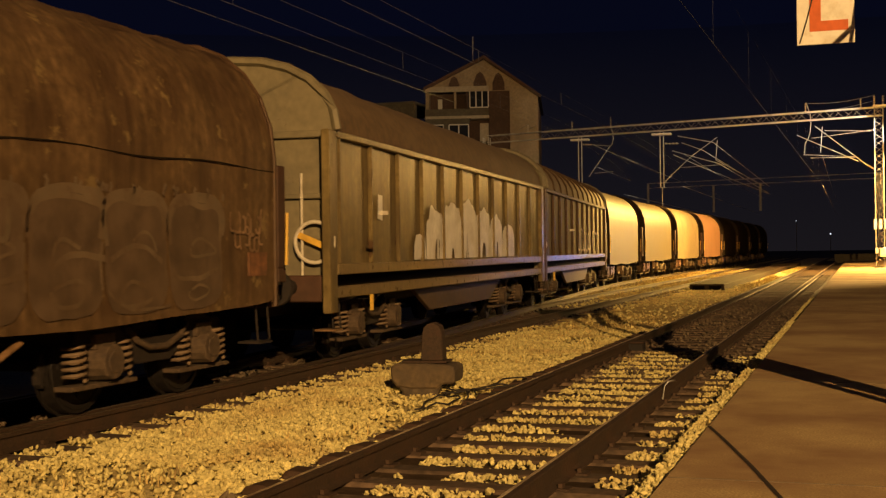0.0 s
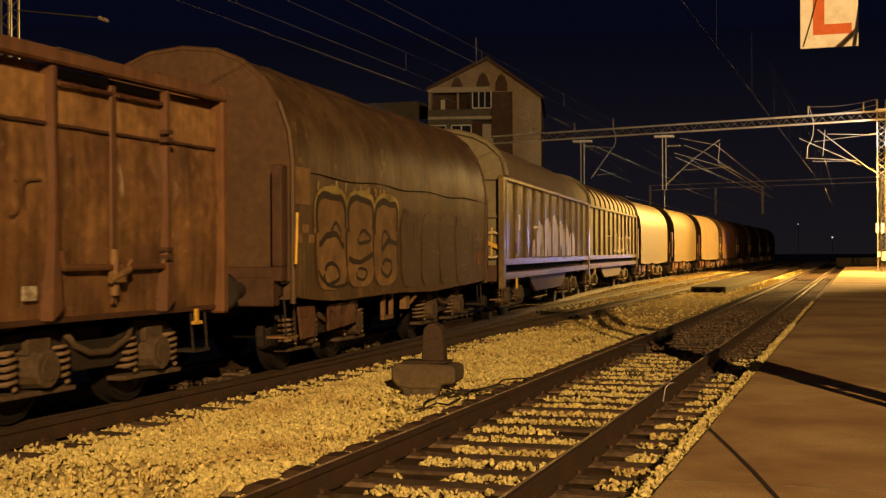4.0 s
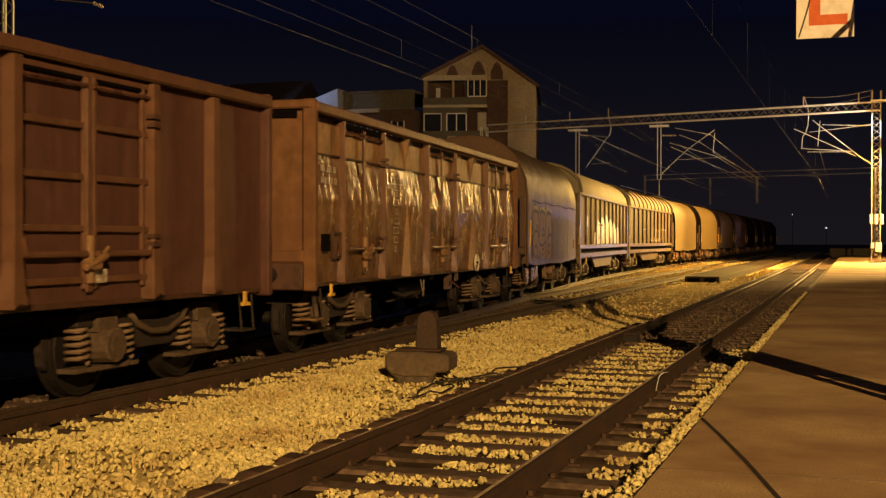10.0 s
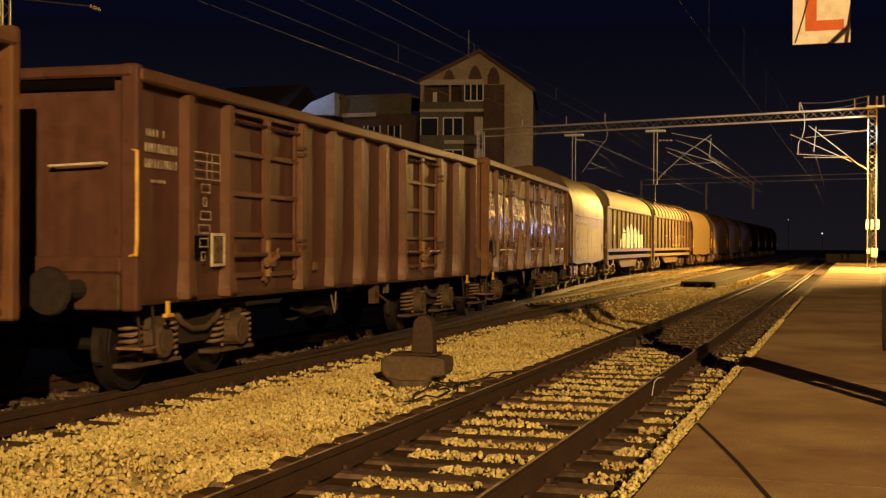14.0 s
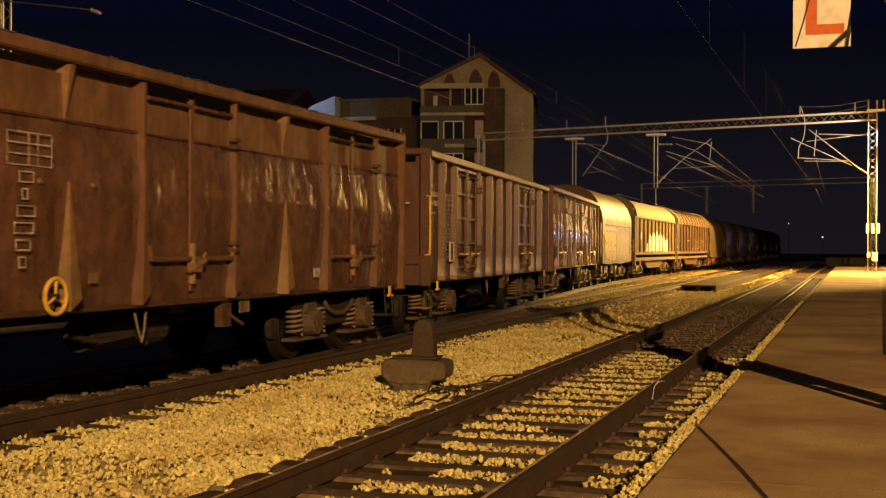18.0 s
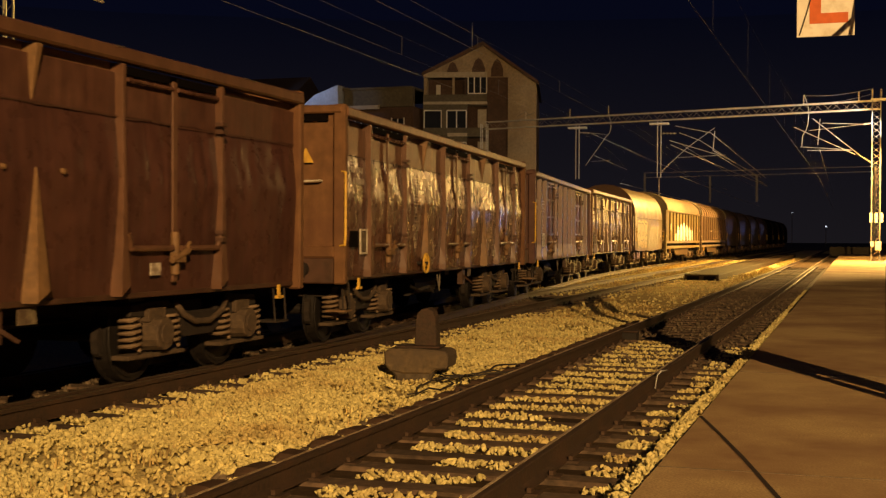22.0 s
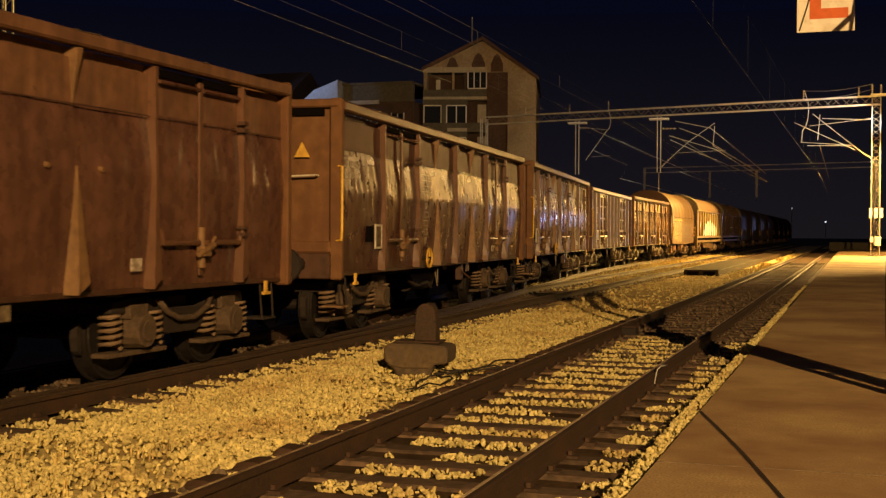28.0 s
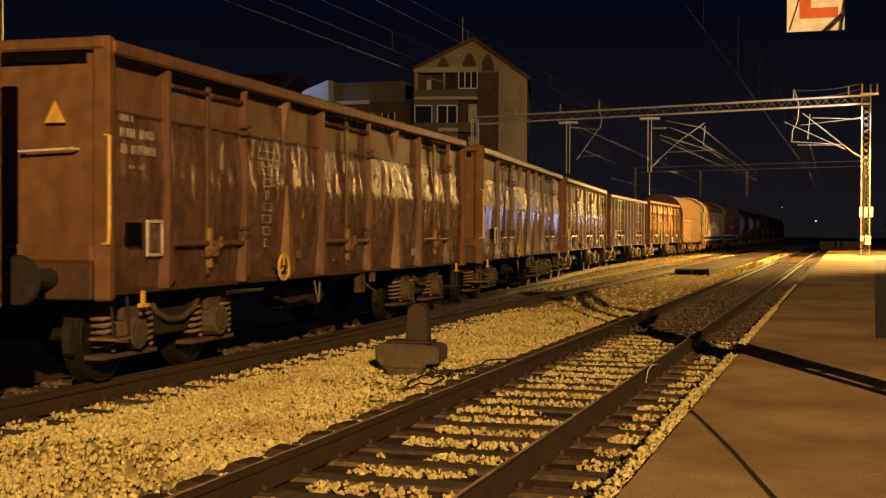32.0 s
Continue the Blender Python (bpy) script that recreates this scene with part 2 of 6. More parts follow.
M = {
    "soil": material("soil", (0.10, 0.085, 0.05), 0.95, vary=0.5, grain=9, patch=0.35, bump=0.6, tint=(0.055, 0.06, 0.025)),
    "ballast": material("ballast", (0.6, 0.5, 0.225), 0.95, vary=0.4, grain=26, patch=0.8, bump=1.0, tint=(0.42, 0.31, 0.13), tint_at=0.62, spec=0.1),
    "stone": material("stone", (0.62, 0.545, 0.235), 0.9, vary=0.2, grain=30, patch=0.9, bump=0.4, tint=(0.45, 0.34, 0.14), tint_at=0.6, each=-0.22, spec=0.1),
    "dark_stone": material("dark_stone", (0.12, 0.09, 0.058), 0.9, vary=0.35, grain=30, patch=0.8, bump=0.4, each=-0.4),
    "rail": material("rail_rust", (0.05, 0.031, 0.02), 0.7, 0.2, vary=0.4, grain=30, patch=2, bump=0.4, tint=(0.075, 0.04, 0.023)),
    "rail_top": material("rail_top", (0.26, 0.21, 0.155), 0.38, 0.7, vary=0.25, grain=22, patch=1.2, bump=0.1, tint=(0.14, 0.095, 0.06)),
    # polished running edge, its sheen painted as a pale colour
    "rail_edge": material("rail_edge", (0.62, 0.50, 0.33), 0.35, 0.1, vary=0.3, grain=18, patch=1.5, bump=0.1, tint=(0.22, 0.15, 0.09), tint_at=0.58),
    "sleeper": material("sleeper_wood", (0.105, 0.07, 0.045), 0.9, vary=0.5, grain=14, patch=3, bump=0.8, tint=(0.065, 0.04, 0.027), each=0.3),
    "letter_white": material("lettering_white", (0.58, 0.53, 0.44), 0.6, vary=0.3, grain=40, patch=9, bump=0, tint=(0.26, 0.2, 0.15), tint_at=0.5),
    "platform": material("platform_asphalt", (0.53, 0.395, 0.205), 0.9, vary=0.34, grain=60, patch=0.42, bump=0.7, tint=(0.34, 0.22, 0.125), tint_at=0.5, spec=0.08),
    "kerb": material("kerb_concrete", (0.165, 0.128, 0.085), 0.9, vary=0.3, grain=25, patch=1.4, bump=0.5, tint=(0.13, 0.10, 0.07)),
    "bed": material("bed_soil", (0.02, 0.016, 0.011), 0.95, vary=0.5, grain=14, patch=1.5, bump=0.8),
    "track_dirt": material("track_dirt", (0.08, 0.054, 0.033), 0.95, vary=0.4, grain=22, patch=1.6, bump=1.0, tint=(0.045, 0.031, 0.02), tint_at=0.54, spec=0.1),
    "dry_bank": material("dry_bank", (0.74, 0.57, 0.22), 0.95, vary=0.35, grain=14, patch=0.7, bump=0.8, tint=(0.46, 0.33, 0.13), tint_at=0.56, spec=0.1),
    "tarred": material("tarred_surface", (0.036, 0.025, 0.016), 0.95, vary=0.4, grain=14, patch=1.2, bump=0.8, tint=(0.055, 0.038, 0.022), spec=0.1),
    "sheet": material("label_sheet", (0.2, 0.16, 0.1), 0.7, vary=0.4, grain=22, patch=9, bump=0.1, tint=(0.09, 0.06, 0.04), tint_at=0.5),
    "crack": material("joint_dirt", (0.03, 0.018, 0.012), 0.95, vary=0.4, grain=20),
    "concrete": material("block_concrete", (0.11, 0.078, 0.042), 0.95, vary=0.45, grain=14, patch=3, bump=0.9, tint=(0.085, 0.062, 0.04), tint_at=0.5),
    "footing": material("footing_concrete", (0.10, 0.078, 0.05), 0.95, vary=0.5, grain=12, patch=4, bump=1.0, tint=(0.05, 0.036, 0.024), tint_at=0.5),
    "rust": material("rust", (0.045, 0.028, 0.018), 0.85, 0.1, vary=0.4, grain=30, patch=5, bump=0.6, tint=(0.06, 0.03, 0.02)),
    "cable": material("cable", (0.03, 0.025, 0.02), 0.7, bump=0),
    "weed": material("weed", (0.52, 0.39, 0.14), 0.9, vary=0.4, grain=6, patch=0.4, bump=0, tint=(0.25, 0.18, 0.08), each=-0.4),
    "board": material("crossing_board", (0.085, 0.06, 0.04), 0.9, vary=0.4, grain=14, patch=2, bump=0.6, each=0.25),
    "red": material("wagon_red", (0.126, 0.063, 0.043), 0.27, vary=0.25, grain=6, patch=1.1, bump=0.13, spec=0.45, tint=(0.075, 0.036, 0.027), tint_at=0.54, streak=0.18, fleck=((0.21, 0.115, 0.06), 6.5, 0.64)),
    "red_deep": material("wagon_red_deep", (0.084, 0.038, 0.029), 0.28, vary=0.18, grain=5, patch=1.0, bump=0.13, spec=0.33, tint=(0.06, 0.028, 0.022), tint_at=0.55, streak=0.16, fleck=((0.13, 0.068, 0.042), 7.5, 0.64)),
    "strip_deep": material("wagon_strip_deep", (0.1, 0.048, 0.034), 0.45, vary=0.22, grain=6, patch=1.2, bump=0.12, spec=0.2, tint=(0.075, 0.036, 0.027), streak=0.14, fleck=((0.13, 0.068, 0.042), 7.5, 0.65)),
    "spray_rust": material("label_orange", (0.22, 0.1, 0.045), 0.7, vary=0.35, grain=9, patch=6, bump=0.1, tint=(0.13, 0.065, 0.035), tint_at=0.5),
    "spray_tag": material("spray_tag", (0.3, 0.19, 0.11), 0.6, vary=0.3, grain=6, patch=4, bump=0, tint=(0.17, 0.1, 0.055), tint_at=0.5),
    "strip_red": material("wagon_strip_red", (0.172, 0.092, 0.055), 0.42, vary=0.25, grain=6, patch=1.3, bump=0.14, spec=0.22, tint=(0.125, 0.065, 0.045), streak=0.15, fleck=((0.065, 0.032, 0.022), 7.0, 0.64)),
    "red_dark": material("wagon_red_dark", (0.06, 0.03, 0.018), 0.6, vary=0.3, grain=9, patch=1.2, bump=0.25, tint=(0.08, 0.035, 0.022)),
    "red_worn": material("wagon_red_worn", (0.22, 0.124, 0.058), 0.25, vary=0.28, grain=6, patch=1.6, bump=0.16, spec=0.42, tint=(0.11, 0.06, 0.033), tint_at=0.5, streak=0.2, fleck=((0.24, 0.145, 0.075), 6.0, 0.63)),
    "strip_worn": material("wagon_strip_worn", (0.31, 0.18, 0.078), 0.44, vary=0.3, grain=8, patch=1.2, bump=0.15, spec=0.25, tint=(0.13, 0.068, 0.037), streak=0.15),
    # pale tone for small fittings; on wedge posts it imitates lamplit faces
    "post_light": material("post_pale", (0.2, 0.115, 0.052), 0.6, vary=0.25, grain=14, patch=2, bump=0.2, streak=0.1),
    "post_red": material("post_red", (0.128, 0.065, 0.038), 0.38, vary=0.22, grain=8, patch=2, bump=0.2, spec=0.42, streak=0.08, fleck=((0.07, 0.035, 0.024), 9.0, 0.63)),
    # faded end paint, also lightened as the end that faces the yard lamp
    "end_red": material("wagon_end_pale", (0.16, 0.083, 0.04), 0.6, vary=0.2, grain=6, patch=1.2, bump=0.12, spec=0.2, tint=(0.125, 0.06, 0.034), streak=0.06),
    "rib_red": material("wagon_rib_red", (0.1, 0.05, 0.039), 0.4, vary=0.2, grain=5, patch=1.0, bump=0.1, spec=0.3, tint=(0.085, 0.042, 0.034), tint_at=0.55, streak=0.1, fleck=((0.055, 0.026, 0.02), 7.0, 0.62)),
    # flat black for label plates, and for shade painted into slots and hollows
    "black": material("wagon_void", (0.004, 0.003, 0.003), 0.95, bump=0, spec=0.05),
    # underframe, bogie and wheel tones: dirt plus the deep shade under the wagons
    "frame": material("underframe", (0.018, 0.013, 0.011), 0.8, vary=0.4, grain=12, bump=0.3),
    "bogie": material("bogie_dirt_shade", (0.019, 0.013, 0.01), 0.9, vary=0.45, grain=16, patch=5, bump=0.5, tint=(0.014, 0.01, 0.009)),
    "box_dirt": material("axle_box_dirt", (0.088, 0.06, 0.037), 0.9, vary=0.4, grain=18, patch=6, bump=0.5, tint=(0.06, 0.04, 0.027)),
    "spring": material("spring_steel", (0.19, 0.13, 0.08), 0.75, vary=0.3, grain=20, bump=0.3),
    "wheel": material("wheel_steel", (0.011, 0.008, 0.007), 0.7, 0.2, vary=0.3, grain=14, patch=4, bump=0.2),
    "yellow": material("yellow_paint", (0.72, 0.45, 0.06), 0.5, vary=0.15, grain=14, patch=4, bump=0.1, tint=(0.45, 0.26, 0.05)),
    "white": material("white_paint", (0.62, 0.58, 0.48), 0.6, vary=0.15, grain=18, patch=5, bump=0.1, tint=(0.40, 0.34, 0.26)),
    # golden flecks stand in for grazing lamplight on the tarpaulin
    "tarp": material("brown_tarpaulin", (0.135, 0.086, 0.044), 0.45, vary=0.3, grain=9, patch=1.4, bump=0.35, tint=(0.088, 0.054, 0.03), tint_at=0.52, streak=0.2, spec=0.13, fleck=((0.2, 0.14, 0.065), 3.2, 0.60)),
    "tarp_end": material("wagon_end_brown", (0.085, 0.046, 0.022), 0.65, vary=0.22, grain=12, patch=1.4, bump=0.15, tint=(0.06, 0.033, 0.018)),
    "tarp_pale": material("pale_tarpaulin", (0.105, 0.073, 0.026), 0.55, vary=0.25, grain=5, patch=0.9, bump=0.3, tint=(0.11, 0.078, 0.04), spec=0.2),
    "tarp_grey": material("grey_tarpaulin", (0.17, 0.13, 0.068), 0.6, vary=0.28, grain=5, patch=0.9, bump=0.25, tint=(0.11, 0.08, 0.045), spec=0.2),
    # near-black brown; on the far hoods it stands in for missing lamplight
    "tarp_brown": material("near_black_tarpaulin", (0.03, 0.023, 0.017), 0.95, vary=0.2, grain=5, patch=0.6, bump=0.25, spec=0.0),
    "tarp_rust": material("rust_tarpaulin", (0.15, 0.075, 0.035), 0.65, vary=0.2, grain=5, patch=0.6, bump=0.25),
    "panel": material("wagon_panel", (0.185, 0.14, 0.06), 0.32, vary=0.25, grain=7, patch=1.1, bump=0.14, spec=0.2, tint=(0.12, 0.09, 0.048), tint_at=0.54, streak=0.14, fleck=((0.085, 0.05, 0.026), 2.6, 0.61)),
    "panel_dark": material("wagon_panel_dark", (0.095, 0.062, 0.037), 0.55, vary=0.25, grain=7, patch=1.1, bump=0.2, spec=0.1),
    "grey_end": material("wagon_end_grey", (0.19, 0.165, 0.1), 0.6, vary=0.16, grain=8, patch=1.5, bump=0.15, tint=(0.13, 0.115, 0.078), fleck=((0.1, 0.065, 0.035), 4.0, 0.63)),
    "roof": material("wagon_roof", (0.15, 0.098, 0.053), 0.75, vary=0.3, grain=8, patch=1.0, bump=0.3, tint=(0.19, 0.13, 0.075)),
    "sill": material("wagon_sill", (0.22, 0.165, 0.08), 0.29, vary=0.25, grain=9, patch=1.5, bump=0.05, spec=0.2, tint=(0.17, 0.13, 0.075)),
    "spray_white": material("spray_white", (0.85, 0.83, 0.78), 0.5, vary=0.12, grain=3, patch=1.4, bump=0, tint=(0.62, 0.58, 0.5)),
    "spray_tan": material("spray_tan", (0.27, 0.165, 0.065), 0.6, vary=0.28, grain=5, patch=1.7, bump=0, tint=(0.16, 0.085, 0.04), tint_at=0.54, fleck=((0.13, 0.07, 0.035), 4.0, 0.62)),
    "spray_yellow": material("spray_yellow", (0.45, 0.36, 0.1), 0.6, vary=0.3, grain=6, patch=3, bump=0, tint=(0.22, 0.17, 0.06), tint_at=0.55),
    "spray_dark": material("spray_dark", (0.028, 0.017, 0.012), 0.6, bump=0),
    "spray_smudge": material("spray_smudge", (0.075, 0.04, 0.024), 0.6, vary=0.4, grain=5, patch=3, bump=0, tint=(0.15, 0.085, 0.045), tint_at=0.52),
    "spray_faint": material("spray_faint", (0.1, 0.066, 0.041), 0.6, vary=0.3, grain=4, patch=2, bump=0, tint=(0.125, 0.085, 0.055)),
    "spray_pale": material("spray_pale", (0.17, 0.125, 0.08), 0.6, vary=0.35, grain=5, patch=2.5, bump=0, tint=(0.11, 0.072, 0.043), tint_at=0.5),
    "galv": material("galvanised_steel", (0.60, 0.60, 0.58), 0.55, 0.1, vary=0.15, grain=14, patch=1.5, bump=0.15, tint=(0.46, 0.45, 0.42)),
    # galvanised tone darkened to offset the strong lamp close to the mast
    "galv_mast": material("darkened_steel", (0.17, 0.165, 0.155), 0.6, 0.1, vary=0.2, grain=14, bump=0.1),
    "galv_dull": material("dull_steel", (0.22, 0.19, 0.15), 0.6, 0.1, vary=0.2, grain=14, bump=0.1),
    "wire": material("wire", (0.16, 0.18, 0.22), 0.6, 0.2, bump=0),
    "porcelain": material("insulator_porcelain", (0.55, 0.48, 0.38), 0.3, bump=0),
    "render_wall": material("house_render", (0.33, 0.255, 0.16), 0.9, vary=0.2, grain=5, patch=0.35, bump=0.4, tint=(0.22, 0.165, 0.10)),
    # dark wall tone; inside the loggias it also carries their shade
    "dark_wall": material("house_dark_tone", (0.085, 0.05, 0.033), 0.9, vary=0.3, grain=6, patch=0.5, bump=0.4),
    "pale_wall": material("house_pale_render", (0.42, 0.36, 0.26), 0.9, vary=0.15, grain=5, patch=0.5, bump=0.3),
    "annex_wall": material("annex_render", (0.11, 0.095, 0.062), 0.9, vary=0.25, grain=5, patch=0.5, bump=0.3),
    "roof_tile": material("roof_tiles", (0.035, 0.022, 0.017), 0.85, vary=0.35, grain=7, patch=0.6, bump=0.5),
    "metal_roof": material("metal_roof", (0.42, 0.44, 0.46), 0.45, 0.2, vary=0.15, grain=5, patch=0.7, bump=0.1),
    "window_frame": material("window_frame", (0.70, 0.68, 0.62), 0.5, vary=0.08, bump=0),
    "glass": material("window_glass", (0.02, 0.022, 0.028), 0.08, vary=0.1, bump=0),
    "curtain": material("curtain", (0.30, 0.26, 0.20), 0.9, vary=0.2, grain=8, bump=0.2),
    "sign_white": material("sign_white", (0.84, 0.81, 0.70), 0.5, vary=0.08, grain=9, patch=6, bump=0.05, tint=(0.66, 0.6, 0.47), spec=0.2),
    "sign_red": material("sign_red", (0.62, 0.14, 0.04), 0.5, vary=0.12, grain=9, patch=6, bump=0.05, spec=0.2),
    "post_steel": material("post_steel", (0.16, 0.14, 0.11), 0.6, 0.3, vary=0.25, grain=14, bump=0.2),
    "bark": material("bark", (0.07, 0.05, 0.035), 0.95, vary=0.4, grain=12, bump=0.6),
    "bulb": glow("sodium_glass", (1.0, 0.62, 0.2), 30.0),
    "led": glow("white_lens", (0.8, 0.88, 1.0), 1.2),
}


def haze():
    """Emission that paints the night's dim haze on the backdrop: warmest on the horizon, fading upwards into the sky's
    own colour.
    """
    m = bpy.data.materials.new("haze_glow")
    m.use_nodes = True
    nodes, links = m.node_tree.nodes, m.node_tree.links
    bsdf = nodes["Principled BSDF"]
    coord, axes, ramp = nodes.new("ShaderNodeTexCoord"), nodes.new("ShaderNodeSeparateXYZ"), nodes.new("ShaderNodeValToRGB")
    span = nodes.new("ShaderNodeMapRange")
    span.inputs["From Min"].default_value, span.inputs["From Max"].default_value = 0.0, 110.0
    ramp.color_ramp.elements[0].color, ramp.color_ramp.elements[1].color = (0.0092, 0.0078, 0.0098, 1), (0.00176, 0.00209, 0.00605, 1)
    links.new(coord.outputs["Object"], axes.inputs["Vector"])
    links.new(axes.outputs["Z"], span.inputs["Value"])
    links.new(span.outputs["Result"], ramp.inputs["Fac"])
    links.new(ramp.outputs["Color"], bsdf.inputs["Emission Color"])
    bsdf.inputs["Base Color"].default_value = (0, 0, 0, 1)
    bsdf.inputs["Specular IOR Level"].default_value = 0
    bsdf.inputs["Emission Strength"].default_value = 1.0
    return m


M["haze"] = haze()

# ---- mesh tools ----
class Shape:
    """Vertices and faces of one part."""

    def __init__(self):
        self.v, self.f = [], []

    def add(self, verts, faces):
        n = len(self.v)
        self.v += [tuple(p) for p in verts]
        self.f += [tuple(i + n for i in f) for f in faces]
        return self

    def box(self, x0, x1, y0, y1, z0, z1, m=None):
        vs = [Vector((x, y, z)) for z in (z0, z1) for y in (y0, y1) for x in (x0, x1)]
        if m:
            vs = [m @ p for p in vs]
        return self.add(vs, [(0, 2, 3, 1), (4, 5, 7, 6), (0, 1, 5, 4), (2, 6, 7, 3), (0, 4, 6, 2), (1, 3, 7, 5)])

    def prism(self, pts, axis, a, b):
        """A closed outline, counter-clockwise or not, drawn out along an axis from a to b."""
        def put(p, s):
            return {"x": (s, p[0], p[1]), "y": (p[0], s, p[1]), "z": (p[0], p[1], s)}[axis]
        n = len(pts)
        vs = [put(p, a) for p in pts] + [put(p, b) for p in pts]
        return self.add(vs, [tuple(range(n - 1, -1, -1)), tuple(range(n, 2 * n))] + [(i, (i + 1) % n, n + (i + 1) % n, n + i) for i in range(n)])

    def rod(self, p, q, r, n=8, r2=None):
        p, q = Vector(p), Vector(q)
        d = (q - p).normalized()
        u = d.orthogonal().normalized()
        w = d.cross(u)
        r2 = r if r2 is None else r2
        ring = [u * math.cos(2 * math.pi * i / n) + w * math.sin(2 * math.pi * i / n) for i in range(n)]
        vs = [p + c * r for c in ring] + [q + c * r2 for c in ring]
        return self.add(vs, [tuple(range(n - 1, -1, -1)), tuple(range(n, 2 * n))] + [(i, (i + 1) % n, n + (i + 1) % n, n + i) for i in range(n)])

    def path(self, pts, r, n=6):
        """A bent tube along the points, in one piece."""
        pts = [Vector(p) for p in pts]
        vs, fs = [], []
        for i, p in enumerate(pts):
            d = (pts[min(i + 1, len(pts) - 1)] - pts[max(i - 1, 0)]).normalized()
            u = Vector((0, 0, 1)) if abs(d.z) < 0.8 else Vector((0, 1, 0)) if abs(d.y) < 0.8 else Vector((1, 0, 0))
            u = (u - d * u.dot(d)).normalized()
            w = d.cross(u)
            vs += [p + (u * math.cos(2 * math.pi * k / n) + w * math.sin(2 * math.pi * k / n)) * r for k in range(n)]
        for i in range(len(pts) - 1):
            fs += [(i * n + k, i * n + (k + 1) % n, (i + 1) * n + (k + 1) % n, (i + 1) * n + k) for k in range(n)]
        fs += [tuple(range(n - 1, -1, -1)), tuple(range((len(pts) - 1) * n, len(pts) * n))]
        return self.add(vs, fs)

    def ring(self, c, axis, big, small, n=24, k=8, squash=1.0):
        """A torus about an axis ('x', 'y' or 'z')."""
        vs, fs = [], []
        for i in range(n):
            a = 2 * math.pi * i / n
            for j in range(k):
                b = 2 * math.pi * j / k
                rad, off = big + small * math.cos(b), small * math.sin(b) * squash
                p = {"x": (off, rad * math.cos(a), rad * math.sin(a)), "y": (rad * math.cos(a), off, rad * math.sin(a)),
                     "z": (rad * math.cos(a), rad * math.sin(a), off)}[axis]
                vs.append(Vector(c) + Vector(p))
                fs.append((i * k + j, ((i + 1) % n) * k + j, ((i + 1) % n) * k + (j + 1) % k, i * k + (j + 1) % k))
        return self.add(vs, fs)

    def mesh(self, name, mat, bevel=0.0, smooth=False):
        me = bpy.data.meshes.new(name)
        me.from_pydata([tuple(p) for p in self.v], [], self.f)
        bm = bmesh.new()
        bm.from_mesh(me)
        bmesh.ops.recalc_face_normals(bm, faces=bm.faces)
        if bevel:
            sharp = [e for e in bm.edges if len(e.link_faces) == 2 and e.calc_face_angle(0) > 0.7]
            bmesh.ops.bevel(bm, geom=sharp, offset=bevel, segments=1, affect="EDGES", clamp_overlap=True)
        for f in bm.faces:
            f.smooth = smooth
        bm.to_mesh(me)
        bm.free()
        me.materials.append(M[mat])
        return me


def part(name, shape, mat, parent, label="", bevel=0.0, smooth=False, at=None):
    """One mesh object under a thing or a part. shape: a Shape, or mesh data to share."""
    me = shape if isinstance(shape, bpy.types.Mesh) else shape.mesh(name, mat, bevel, smooth)
    ob = new(name, me)
    ob.parent = parent
    if at is not None:
        ob.matrix_basis = at
    if label:
        ob["label"] = label
    return ob


def thing(name, label, category, m=None, group="", kind=""):
    ob = new(name)
    ob.empty_display_size = 0.2
    if m is not None:
        ob.matrix_basis = m
    return tagged(ob, label, category, group, kind)


def solo(name, shape, mat, label, category, kind="", bevel=0.0, smooth=False, group=""):
    return tagged(new(name, shape.mesh(name, mat, bevel, smooth)), label, category, group, kind)


# ---- plan of the tracks: y runs along them, rail tops at z = 0 ----
TRACK_A, TRACK_M = -2.79, -7.60
TURNOUT = [(-140, -7.80), (0, -7.80), (8, -7.81), (12, -7.75), (20, -8.095), (28, -8.69), (36, -9.45), (46, -10.37), (58, -11.0), (72, -11.16), (90, -11.05), (120, -11.0), (260, -11.0)]


def train_x(y):
    """The centre line of the track that the train takes."""
    for i in range(len(TURNOUT) - 1):
        (a, p), (b, q) = TURNOUT[i], TURNOUT[i + 1]
        if y <= b or i == len(TURNOUT) - 2:
            break
    def slope(j):
        if j <= 0 or j >= len(TURNOUT) - 1:
            return 0.0
        (u, r), (v, s), (w, t) = TURNOUT[j - 1], TURNOUT[j], TURNOUT[j + 1]
        return ((s - r) / (v - u) * (w - v) + (t - s) / (w - v) * (v - u)) / (w - u)
    h = b - a
    k = (y - a) / h
    return (2 * k**3 - 3 * k**2 + 1) * p + (k**3 - 2 * k**2 + k) * h * slope(i) + (-2 * k**3 + 3 * k**2) * q + (k**3 - k**2) * h * slope(i + 1)


# ---- ground, ballast bed, platform ----
def sheet(x0, x1, y0, y1, z, nx, ny, rough, scale=1.0):
    s = Shape()
    vs = []
    for j in range(ny + 1):
        for i in range(nx + 1):
            x, y = x0 + (x1 - x0) * i / nx, y0 + (y1 - y0) * j / ny
            vs.append((x, y, z + rough * noise.noise((x * scale, y * scale, 1.7))))
    fs = [(j * (nx + 1) + i, j * (nx + 1) + i + 1, (j + 1) * (nx + 1) + i + 1, (j + 1) * (nx + 1) + i) for j in range(ny) for i in range(nx)]
    return s.add(vs, fs)


solo("ground", sheet(-900, 900, -400, 2200, -0.42, 60, 80, 0.05, 0.02), "soil", "dark bare soil and dry grass around the station", "ground", "structure")
